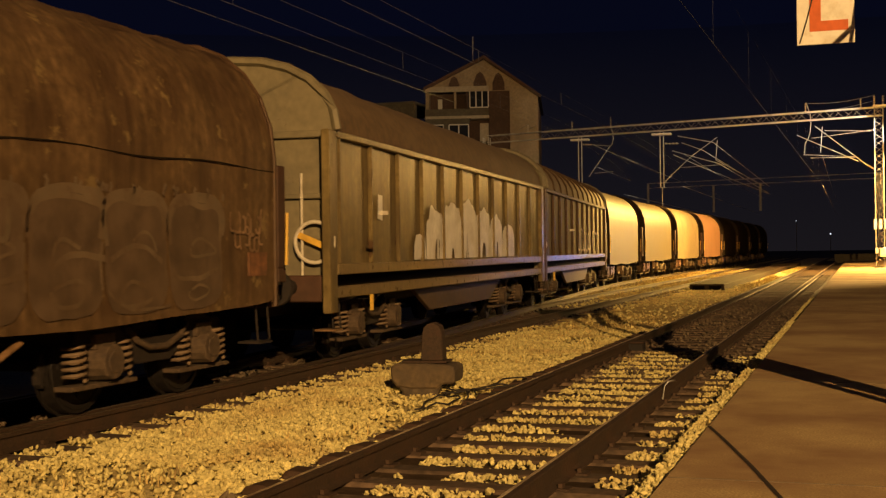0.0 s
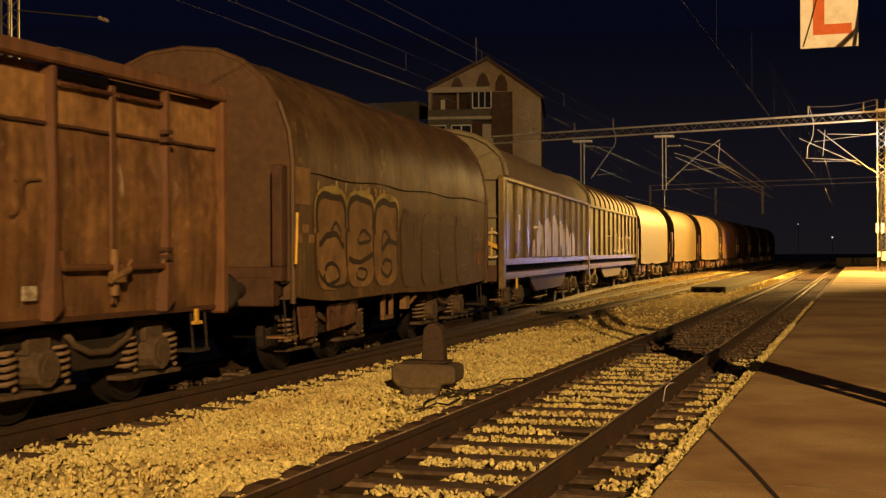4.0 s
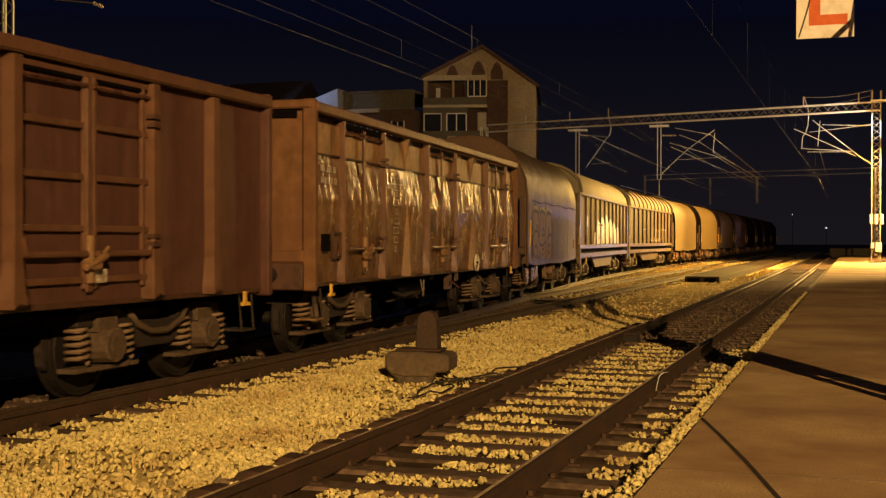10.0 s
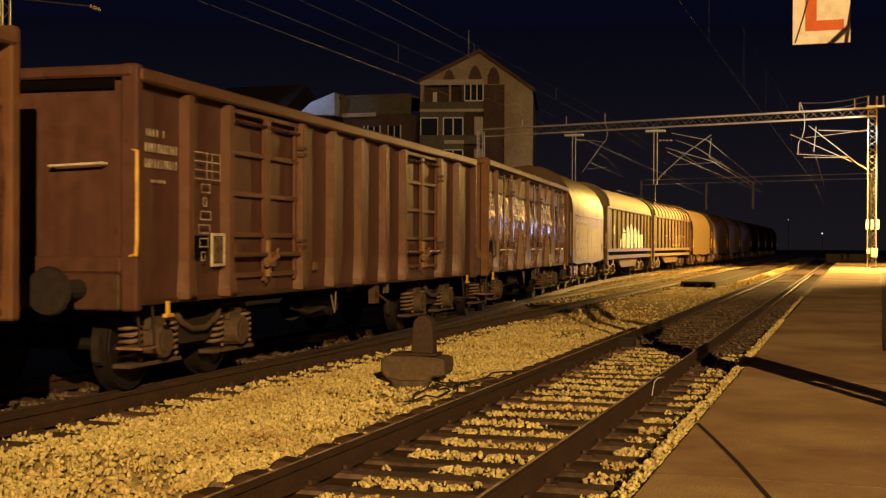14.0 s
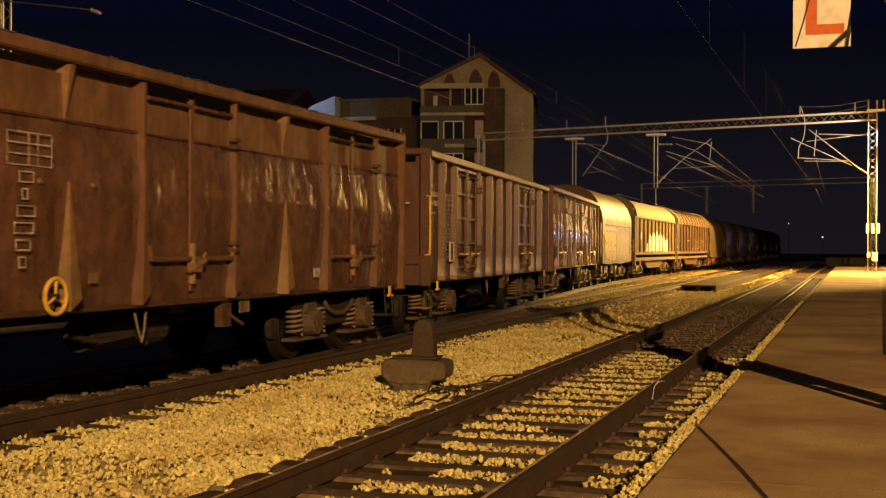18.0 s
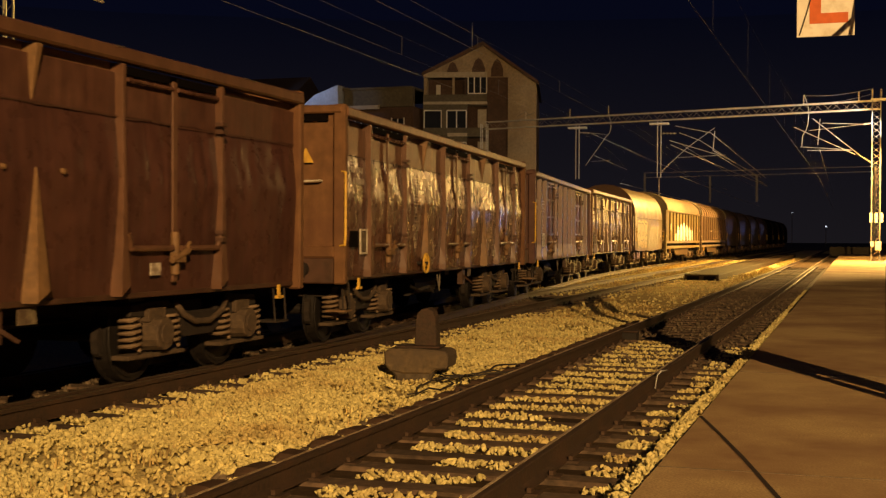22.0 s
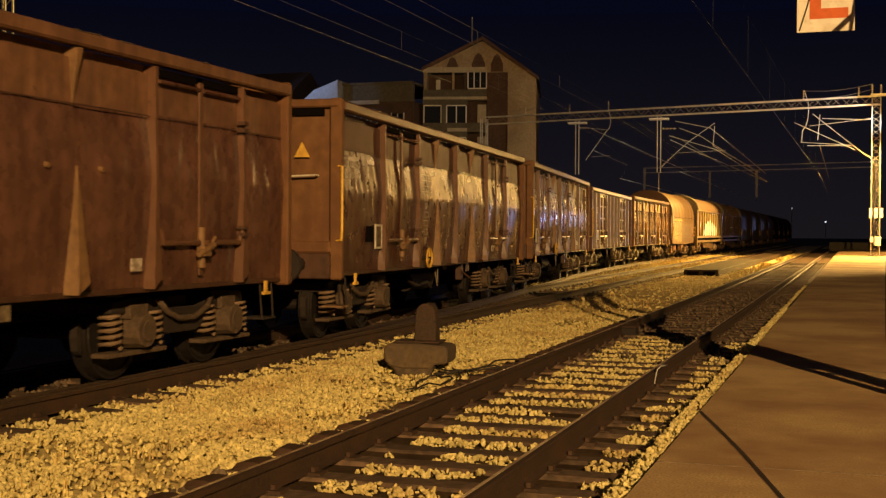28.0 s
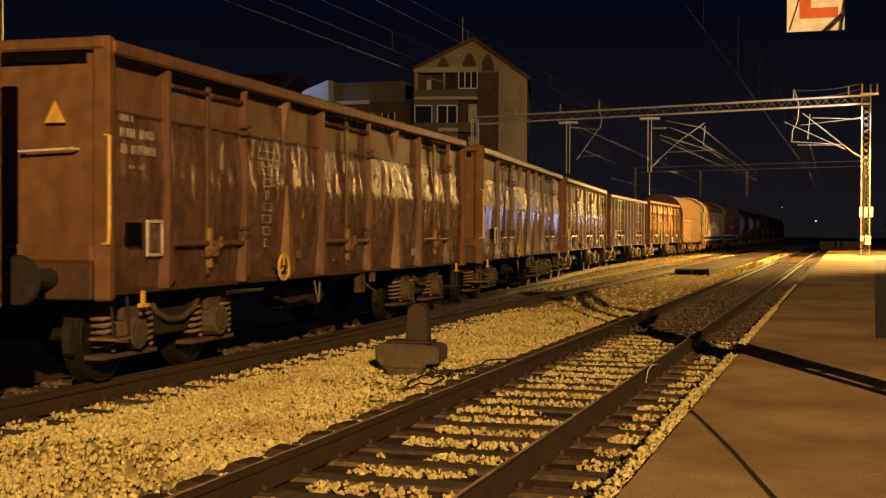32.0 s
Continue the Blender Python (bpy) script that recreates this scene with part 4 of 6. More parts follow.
for x, z0, z1 in ((2.7, -0.3, 11.2), (-13.06, 6.7, 10.6), (-19.82, 6.7, 10.6), (-29.8, -0.4, 11.2)):
    part("post", Shape().rod((x, 176 + (3 - x) * 0.3, z0), (x, 176 + (3 - x) * 0.3, z1), 0.18, 6), "galv", far_gantry)

wires = thing("overhead_wire", "thin overhead contact and carrier wires with droppers", "overhead wire")


def span(x0, x1, y0, y1, z, sag):
    pts = []
    for i in range(13):
        k = i / 12
        pts.append(Vector((x0 + (x1 - x0) * k, y0 + (y1 - y0) * k, z - sag * 4 * k * (1 - k))))
    return pts


# near x, x at the gantry, contact height near and at the gantry, carrier height near and at the gantry
WIRES = [(-2.98, -2.2, 5.62, 5.62, 7.1, 7.6), (-7.95, -12.0, 5.62, 6.0, 5.95, 8.4), (-9.9, -16.6, 5.68, 5.6, 6.1, 8.4)]
for x0, x1, low, low_end, high, high_end in WIRES:
    y1 = gantry_y(x1)
    contact, carrier = [], []
    for i in range(13):
        y = -6 + (y1 + 6) * i / 12
        k = max(0.0, (y - 34) / (y1 - 34)) ** 2 if x0 < -5 else i / 12
        contact.append(Vector((x0 + (x1 - x0) * k, y, low + (low_end - low) * k)))
        carrier.append(Vector((x0 + (x1 - x0) * k, y, high + (high_end - high) * k * k)))
    for run, r in ((slice(0, 5), 1.0), (slice(4, 13), 0.4)):
        part("contact_wire", Shape().path(contact[run], 0.0042 * r if x0 < -5 else 0.0045, 5), "wire", wires)
        part("carrier_wire", Shape().path(carrier[run], 0.0034 * r if x0 < -5 else 0.0012, 5), "wire", wires)
    for i in range(2, 6 if x0 < -5 else 12):
        part("dropper", Shape().rod(contact[i], carrier[i], 0.003 if x0 < -5 else 0.0012, 4), "wire", wires)
    part("contact_wire", Shape().path(span(x1, x1 - 0.4, y1, 178, low_end, 0.05), 0.02, 5), "galv", wires)
    part("carrier_wire", Shape().path(span(x1, x1 - 0.4, y1, 178, high_end, 0.2), 0.02, 5), "galv", wires)
part("feeder_wire", Shape().path(span(-14.9, -14.9, -10, 46, 7.33, 0.0), 0.005, 5), "wire", wires)
for first, bend, end in (((-12.39, 9.7), (-9.76, 9.08), (-9.12, 8.13)), ((-12.09, 9.19), (-10.5, 8.54), (-10.09, 8.33)), ((-12.82, 8.65), (-9.34, 7.52), (-9.0, 7.26)), ((-12.73, 8.35), (-10.49, 7.28), (-9.18, 7.32)), ((-9.47, 9.19), (-9.59, 7.81), (-9.73, 8.26))):
    part("anchor_wire", Shape().path([on_beam(*first), on_beam(*bend), (end[0] * 0.8, 112, 1.483 + (end[1] - 1.483) * 0.8)], 0.026, 5), "galv", wires)
for first, end in (((-18.95, 9.44), (-21.26, 10.03)), ((-18.71, 7.75), (-24.46, 9.26))):
    part("anchor_wire", Shape().path([on_beam(*first), (end[0] * 0.8, 112, 1.483 + (end[1] - 1.483) * 0.8)], 0.02, 5), "galv", wires)
side_mast = thing("overhead_mast", "galvanised lattice mast with an arm beyond the train", "mast")
lattice(side_mast, (-34.3, 44, -0.4), (-34.3, 44, 14.5), 0.5, 0.5, 0.05, 0.02)
part("arm", Shape().rod((-34.1, 44, 11.9), (-29.6, 44, 11.25), 0.03, 6), "galv_dull", side_mast)
insulator(side_mast, (-29.9, 44, 11.3), (-29.4, 44, 11.1), 4, 0.09)

# ---- post just out of view that carries the L board and throws its shadow over the platform ----
sign = thing("signal_board", "white enamel board with a red letter L on a steel post", "sign", pose(0, 0, 0))
PX, PY = 0.62, 12.0
for x, half in ((PX + 0.13, 0.14), (PX - 0.17, 0.05)):
    part("post", Shape().box(x - half, x + half, PY - 0.06, PY + 0.06, -0.05, 2.5), "post_steel", sign)
for n in range(6):
    part("rung", Shape().box(PX - 0.12, PX - 0.01, PY - 0.02, PY + 0.02, 0.17 + 0.42 * n, 0.21 + 0.42 * n), "post_steel", sign)
part("plate", Shape().box(PX - 0.119, PX - 0.011, PY - 0.03, PY - 0.021, 0.75, 2.5), "post_steel", sign)
part("pole", Shape().rod((PX + 0.1, PY, 2.45), (PX + 0.3, PY, 3.0), 0.11, 8, 0.07), "post_steel", sign)
# bent tubes at the post's head, added out of view to cast forked shadow strands
for r, spots in ((0.085, [(0.9, 2.9), (1.2, 3.1), (1.48, 3.4), (1.53, 3.6), (1.5, 3.75), (1.34, 4.05), (1.46, 4.3), (1.64, 4.6), (1.82, 5.05), (2.02, 5.5)]), (0.07, [(0.92, 2.95), (0.86, 3.35), (0.86, 3.75), (1.05, 4.15), (1.31, 4.55), (1.6, 4.95), (2.02, 5.5)]), (0.035, [(0.75, 2.6), (0.44, 2.95), (0.45, 3.35), (0.55, 3.85), (0.72, 4.3), (1.15, 4.7), (1.66, 4.75)])):
    part("cable", Shape().path([(x, PY, z) for x, z in spots], r, 7), "post_steel", sign, smooth=True)
# the board hangs from a slim arm beyond the post; its size grows with its distance from the eye
BY = 14.5
k = BY / 9.46


def up(z):
    return 1.483 + (z - 1.483) * k


part("arm", Shape().rod((PX + 0.15, PY, 2.9), (0.1, BY, up(3.62)), 0.02, 6), "post_steel", sign)
part("bar", Shape().rod((-0.42 * k, BY + 0.012, up(3.6)), (0.1, BY + 0.012, up(3.6)), 0.015, 6), "post_steel", sign)
for x in (-0.33, -0.08):
    part("hanger", Shape().rod((x * k, BY + 0.018, up(3.6)), (x * k, BY + 0.018, up(3.3)), 0.012, 6), "post_steel", sign)
board = part("board", Shape().box(-0.405 * k, 0.0, BY - 0.008, BY + 0.008, up(2.965), up(3.46)), "sign_white", sign, bevel=0.003)
letter = Shape().box(-0.315 * k, -0.235 * k, BY - 0.0125, BY - 0.0085, up(3.06), up(3.42)).box(-0.235 * k, -0.045 * k, BY - 0.0125, BY - 0.0085, up(3.06), up(3.135))
part("letter", letter, "sign_red", board, "red painted letter L")
part("tie_wire", Shape().path([(-0.385 * k, BY - 0.02, up(2.98)), (-0.33 * k, BY - 0.022, up(3.16)), (-0.28 * k, BY - 0.02, up(3.36)), (-0.24 * k, BY - 0.01, up(3.58))], 0.008, 5), "cable", board)

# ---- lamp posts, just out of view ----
# posts assumed for the unseen lamps; the last two serve mast and gantry lights
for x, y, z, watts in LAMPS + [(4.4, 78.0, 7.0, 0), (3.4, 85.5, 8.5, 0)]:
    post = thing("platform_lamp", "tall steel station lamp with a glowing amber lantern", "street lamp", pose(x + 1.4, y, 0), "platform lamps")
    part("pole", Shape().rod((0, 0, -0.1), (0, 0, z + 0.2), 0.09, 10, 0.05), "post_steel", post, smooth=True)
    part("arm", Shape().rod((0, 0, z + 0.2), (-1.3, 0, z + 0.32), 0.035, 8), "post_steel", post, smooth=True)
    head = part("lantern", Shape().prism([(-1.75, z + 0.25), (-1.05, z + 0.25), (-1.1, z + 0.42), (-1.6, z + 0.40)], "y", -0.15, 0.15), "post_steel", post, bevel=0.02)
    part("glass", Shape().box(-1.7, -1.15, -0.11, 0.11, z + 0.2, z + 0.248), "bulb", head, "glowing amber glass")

bed = thing("planting_bed", "strip of bare dark soil along the back of the platform", "soil bed", kind="structure")
part("soil", Shape().prism([(0.51, 18.6), (1.76, 74.0), (8.9, 74.0), (8.9, 18.6)], "z", -0.1, 0.008), "bed", bed)
part("edging", Shape().prism([(0.47, 18.55), (1.72, 74.0), (1.76, 74.0), (0.51, 18.55)], "z", -0.1, 0.014), "frame", bed)
# ---- apartment house and its neighbours behind the train ----
HY = 110.0
house = thing("apartment_house", "five-storey gabled apartment house with loggias, dimly lit", "apartment house")
Z_EAVE, Z_APEX, X0, X1, XA = 16.2, 19.1, -38.0, -27.6, -32.5
house.matrix_basis = Matrix.Translation((-27.6, 110, 0)) @ pose(0, 0, 0, 0, 0, 13) @ Matrix.Translation((27.6, -110, 0))
# gable front in pieces round the loggias
part("wall", Shape().box(-30.2, X1, HY, HY + 0.35, -0.5, 15.39), "render_wall", house, "ochre rendered wall")
part("wall", Shape().box(-32.1, -30.2, HY + 0.25, HY + 0.55, -0.5, 16.2), "dark_wall", house, "dark recessed wall strip")
part("gable", Shape().prism([(X0, 16.4), (X0, 16.2), (-30.2, 16.2), (-30.2, 15.4), (X1, 15.4), (X1, 15.6), (XA, Z_APEX)], "y", HY - 0.05, HY + 0.3), "render_wall", house)
# flat dark arches on the gable, painted in place of shaded openings
for x, w, h in ((-35.3, 0.5, 1.2), (-32.9, 0.6, 1.5), (-31.2, 0.55, 1.4)):
    arch = [(x - w, 16.25), (x + w, 16.25), (x + w, 16.25 + h * 0.5), (x + w * 0.5, 16.25 + h), (x, 16.25 + h * 1.15), (x - w * 0.5, 16.25 + h), (x - w, 16.25 + h * 0.5)]
    part("vent", Shape().prism(arch, "y", HY - 0.08, HY - 0.052), "dark_wall", house, "flat dark arch standing in for a shaded opening")
part("wall", Shape().box(X1 - 0.35, X1 - 0.01, HY + 0.36, HY + 16, -0.5, 15.4), "render_wall", house)
part("wall", Shape().box(X0, X0 + 0.3, HY + 0.36, HY + 16, -0.5, 16.2), "render_wall", house)
# loggia back wall, with the recess shade put into its dark colour
part("wall", Shape().box(X0 + 0.31, -30.3, HY + 1.5, HY + 1.8, -0.5, 16.2), "dark_wall", house, "loggia back wall coloured dark for its shade")
for a, b in (((X0 - 0.1, 16.4), (XA, Z_APEX + 0.1)), ((X1 + 0.25, 15.5), (XA, Z_APEX + 0.1))):
    dz = 0.22
    part("roof_slope", Shape().prism([a, b, (b[0], b[1] + dz), (a[0], a[1] + dz)], "y", HY - 0.5, HY + 16.3), "roof_tile", house)
    part("bargeboard", Shape().prism([(a[0], a[1] - 0.1), (b[0], b[1] - 0.1), (b[0], b[1] + dz), (a[0], a[1] + dz)], "y", HY - 0.58, HY - 0.51), "dark_wall", house)


def window(x0, x1, z0, z1, y, panes, lit="glass"):
    w = part("window", Shape().box(x0, x1, y + 0.06, y + 0.09, z0, z1), lit, house)
    t = 0.10
    fr = Shape().box(x0, x1, y - 0.02, y + 0.06, z0, z0 + t).box(x0, x1, y - 0.02, y + 0.06, z1 - t, z1)
    for i in range(panes + 1):
        c = x0 + (x1 - x0) * i / panes
        fr.box(c - t / 2, c + t / 2, y - 0.021, y + 0.061, z0 + t, z1 - t)
    part("frame", fr, "window_frame", w)


for k in range(5):
    zf = 14.05 - 2.95 * k
    top = zf + 2.15
    part("slab", Shape().box(X0 + 0.02, -32.12, HY - 0.3, HY + 1.49, zf - 0.36, zf - 0.1), "annex_wall" if k else "pale_wall", house)
    part("parapet", Shape().box(X0 + 0.02, -32.12, HY - 0.3, HY - 0.15, zf - 0.09, zf + (0.45 if k else 0.55)), "annex_wall" if k != 2 else "pale_wall", house)
    part("fascia", Shape().box(X0 + 0.02, -33.9 if k else -32.13, HY - 0.31, HY - 0.1, top - 0.02, top + 0.45), "annex_wall" if k else "pale_wall", house)
    if k == 0:
        window(-33.85, -32.15, zf + 0.6, top + 0.1, HY - 0.2, 3)
        part("door_leaf", Shape().box(-36.95, -36.55, HY + 1.36, HY + 1.45, zf, top - 0.5), "window_frame", house)
        part("post", Shape().box(-35.3, -35.1, HY - 0.25, HY - 0.1, zf + 0.5, top), "render_wall", house)
    else:
        window(X0 + 0.1, -36.3, zf + 0.35, top - 0.05, HY - 0.2, 1)
        part("infill", Shape().box(-36.28, -35.85, HY - 0.24, HY - 0.12, zf + 0.45, top - 0.03), "annex_wall", house)
        window(-35.8, -34.0, zf + 0.35, top - 0.05, HY - 0.2, 2)
        part("window_box", Shape().box(-35.7, -33.9, HY - 0.55, HY - 0.31, zf - 0.35, zf - 0.05), "pale_wall", house)
        part("infill", Shape().box(-32.95, -32.15, HY - 0.26, HY - 0.14, zf + 0.45, top - 0.03), "pale_wall", house)
    part("partition", Shape().box(-34.2, -34.05, HY - 0.1, HY + 1.48, zf - 0.09, top), "dark_wall", house)
part("aerial", Shape().rod((-33.65, HY + 2, 18.4), (-33.65, HY + 2, 21.6), 0.035, 5), "galv", house)

annex = thing("flat_roofed_block", "lower flat-roofed block with a pale metal roof edge", "apartment house")
part("wall", Shape().box(-44.7, -38.1, 106, 118, -0.5, 13.4), "dark_wall", annex)
part("parapet", Shape().box(-44.8, -38.08, 105.7, 106.3, 13.4, 15.0), "annex_wall", annex)
part("roof_edge", Shape().box(-44.9, -38.06, 105.5, 118.2, 15.0, 15.2), "annex_wall", annex)
part("roof_slope", Shape().prism([(-48.6, 13.5), (-47.3, 14.55), (-44.95, 15.4), (-44.92, 13.3)], "y", 104.5, 118), "metal_roof", annex, "bluish metal roof side")
for x in (-43.2, -41.6, -39.6):
    w = part("window", Shape().box(x - 0.55, x + 0.55, 105.94, 105.99, 10.6, 12.3), "glass", annex)
    part("frame", Shape().box(x - 0.65, x - 0.55, 105.9, 105.99, 10.5, 12.4).box(x + 0.55, x + 0.65, 105.9, 105.99, 10.5, 12.4).box(x - 0.05, x + 0.05, 105.9, 105.94, 10.6, 12.3), "window_frame", w)
part("ledge", Shape().box(-44.6, -41.3, 105.4, 105.69, 13.2, 13.55), "pale_wall", annex)
lowhouse = thing("house", "dark tiled house roof behind the train", "house")
part("wall", Shape().box(-58.5, -50.4, 104, 116, -0.5, 13.2), "dark_wall", lowhouse)
part("roof", Shape().prism([(103.4, 13.2), (116.6, 13.2), (110, 17.0)], "x", -58.8, -50.2), "roof_tile", lowhouse)

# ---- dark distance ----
# curved backdrop that glows by itself to imitate lit haze
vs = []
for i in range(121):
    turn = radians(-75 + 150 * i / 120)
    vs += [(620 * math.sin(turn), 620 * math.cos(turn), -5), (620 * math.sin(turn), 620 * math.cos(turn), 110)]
solo("backdrop", Shape().add(vs, [(2 * i, 2 * i + 2, 2 * i + 3, 2 * i + 1) for i in range(120)]), "haze", "glowing backdrop painted as dim night haze closing the distance", "night haze", "structure")
for x, y, z, r in ((-6.6, 330, 4.7, 0.2), (-14.5, 320, 8.0, 0.10)):
    far = thing("far_lamp", "tiny white lamp far down the line", "lamp", pose(x, y, 0))
    part("pole", Shape().rod((0, 0.3, -0.5), (0, 0.3, z), 0.08, 6), "post_steel", far)
    part("lens", Shape().rod((0, 0, z), (0, 0.2, z), r, 8), "led", far, "bright white lens")
low_wall = thing("boundary_wall", "low dim pale wall across the far end of the station", "wall", kind="structure")
part("wall", Shape().box(-2.2, 1.9, 128, 128.3, -0.3, 0.72), "annex_wall", low_wall)
shed = thing("platform_shed", "pale low shed wall at the far end of the platform", "shed")
part("wall", Shape().box(4.5, 16, 128, 134, -0.2, 2.3), "pale_wall", shed)
part("roof", Shape().box(4.1, 16.4, 127.4, 134.6, 2.3, 2.6), "metal_roof", shed)

# ---- rolling stock ----
WHEEL_R = 0.46


def wheelset_mesh():
    s = Shape().rod((-0.98, 0, 0), (0.98, 0, 0), 0.075, 10)
    for x in (-0.75, 0.75):
        k = math.copysign(1, x)
        s.rod((x - k * 0.055, 0, 0), (x - k * 0.085, 0, 0), WHEEL_R + 0.028, 28)
        s.rod((x - k * 0.055, 0, 0), (x + k * 0.065, 0, 0), WHEEL_R, 28, WHEEL_R - 0.006)
        s.ring((x + k * 0.05, 0, 0), "x", WHEEL_R - 0.06, 0.03, 24, 6)
        s.rod((x + k * 0.06, 0, 0), (x + k * 0.12, 0, 0), 0.13, 14, 0.10)
        for i in range(4):
            a = i * math.pi / 2
            s.rod((x + k * 0.06, 0.27 * math.cos(a), 0.27 * math.sin(a)), (x + k * 0.075, 0.27 * math.cos(a), 0.27 * math.sin(a)), 0.05, 8)
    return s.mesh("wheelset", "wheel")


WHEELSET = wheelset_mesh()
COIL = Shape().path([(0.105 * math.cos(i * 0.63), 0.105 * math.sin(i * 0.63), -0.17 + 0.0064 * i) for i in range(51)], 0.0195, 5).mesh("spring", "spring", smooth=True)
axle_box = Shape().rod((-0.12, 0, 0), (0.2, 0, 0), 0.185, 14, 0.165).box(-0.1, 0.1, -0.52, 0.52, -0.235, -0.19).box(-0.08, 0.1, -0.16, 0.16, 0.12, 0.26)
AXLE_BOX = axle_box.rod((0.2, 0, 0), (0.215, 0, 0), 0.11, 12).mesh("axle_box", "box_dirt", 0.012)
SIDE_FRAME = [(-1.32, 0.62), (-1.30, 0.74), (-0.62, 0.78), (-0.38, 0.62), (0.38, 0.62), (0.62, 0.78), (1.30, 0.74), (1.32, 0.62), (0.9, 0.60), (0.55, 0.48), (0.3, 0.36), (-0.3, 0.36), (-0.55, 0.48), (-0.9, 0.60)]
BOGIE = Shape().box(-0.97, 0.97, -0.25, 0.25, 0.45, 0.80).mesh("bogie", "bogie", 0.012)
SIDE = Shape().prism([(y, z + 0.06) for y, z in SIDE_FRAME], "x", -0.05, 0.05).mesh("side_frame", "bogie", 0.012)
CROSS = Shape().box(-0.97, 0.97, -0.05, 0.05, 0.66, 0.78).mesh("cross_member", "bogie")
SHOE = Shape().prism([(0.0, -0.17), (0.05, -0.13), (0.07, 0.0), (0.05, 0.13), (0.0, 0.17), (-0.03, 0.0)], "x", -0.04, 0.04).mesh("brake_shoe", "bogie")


LEVER = Shape().path([(0.0, -0.55, 0.80), (0.03, -0.4, 0.66), (0.04, -0.2, 0.58), (0.04, 0.1, 0.57), (0.03, 0.4, 0.66), (0.0, 0.55, 0.78)], 0.034, 6).mesh("brake_lever", "box_dirt", smooth=True)


def bogie(wagon, y):
    b = part("bogie", BOGIE, "bogie", wagon, at=pose(0, y, 0))
    for x in (-1.02, 1.02):
        part("side_frame", SIDE, "bogie", b, at=pose(x, 0, 0))
    for dy in (-1.25, 1.25):
        part("cross_member", CROSS, "bogie", b, at=pose(0, dy, 0))
    for x in (-1, 1):
        part("brake_lever", LEVER, "box_dirt", b, at=pose(x * 1.1, 0, 0, 0, 0, 0 if x > 0 else 180))
    for dy in (-0.9, 0.9):
        part("wheelset", WHEELSET, "wheel", b, at=pose(0, dy, WHEEL_R + 0.002))
        for x in (-1, 1):
            part("axle_box", AXLE_BOX, "bogie", b, at=pose(x * 1.02, dy, 0.5, 0, 0, 0 if x > 0 else 180))
            for ds in (-0.36, 0.36):
                part("spring", COIL, "spring", b, at=pose(x * 1.03, dy + ds, 0.52))
            part("brake_shoe", SHOE, "bogie", b, at=pose(x * 0.76, dy + math.copysign(0.5, dy), 0.46, 0, 0, 0 if dy > 0 else 180))


def axle(wagon, y):
    """A single sprung axle with its leaf springs, for a two-axle wagon."""
    b = part("axle_guard", Shape().box(-1.08, -1.02, -0.3, 0.3, 0.4, 1.0).box(1.02, 1.08, -0.3, 0.3, 0.4, 1.0), "bogie", wagon, at=pose(0, y, 0))
    part("wheelset", WHEELSET, "wheel", b, at=pose(0, 0, WHEEL_R + 0.002))
    for x in (-1, 1):
        part("axle_box", AXLE_BOX, "bogie", b, at=pose(x * 1.02, 0, 0.5, 0, 0, 0 if x > 0 else 180))
        s = Shape()
        for i in range(5):
            s.box(-0.05, 0.05, -0.7 + 0.12 * i, 0.7 - 0.12 * i, -0.02 * i, -0.02 * i + 0.016)
        part("spring", s, "spring", b, at=pose(x * 1.05, 0, 0.80))


BUFFER = Shape().rod((0, 0, 0), (0, 0.34, 0), 0.10, 12, 0.09).rod((0, 0.34, 0), (0, 0.56, 0), 0.065, 10).rod((0, 0.56, 0), (0, 0.6, 0), 0.225, 18, 0.21).mesh("buffer", "frame", smooth=False)
HOOK = Shape().box(-0.05, 0.05, 0, 0.25, -0.06, 0.06).path([(0, 0.25, 0), (0, 0.42, -0.08), (0, 0.5, -0.3), (0, 0.42, -0.5)], 0.03, 6).mesh("coupling", "frame")


def ends_gear(w, half):
    for end in (-1, 1):
        turn = 0 if end > 0 else 180
        part("headstock", Shape().box(-1.3, 1.3, half * end - 0.12, half * end + 0.08, 0.86, 1.2), "red_dark", w, bevel=0.015)
        for x in (-0.875, 0.875):
            part("buffer", BUFFER, "frame", w, at=pose(x, end * (half + 0.02), 1.05, 0, 0, turn))
        part("coupling", HOOK, "frame", w, at=pose(0, end * (half + 0.12), 1.03, 0, 0, turn))
        y = half * end - end * 0.35
        st = part("step", Shape().path([(1.3, y - 0.14, 0.95), (1.33, y - 0.14, 0.5), (1.33, y + 0.14, 0.5), (1.3, y + 0.14, 0.95)], 0.013, 6), "bogie", w)
        part("tread", Shape().box(1.08, 1.36, y - 0.15, y + 0.15, 0.47, 0.495), "post_light" if end < 0 else "bogie", st)


def flare(z):
    """How far a pressed side stands out at a height over the sill: outwards up to its crease, back in above it."""
    return 0.05 * z / 1.06 if z < 1.06 else 0.05 - 0.052 * (z - 1.06) / 0.6


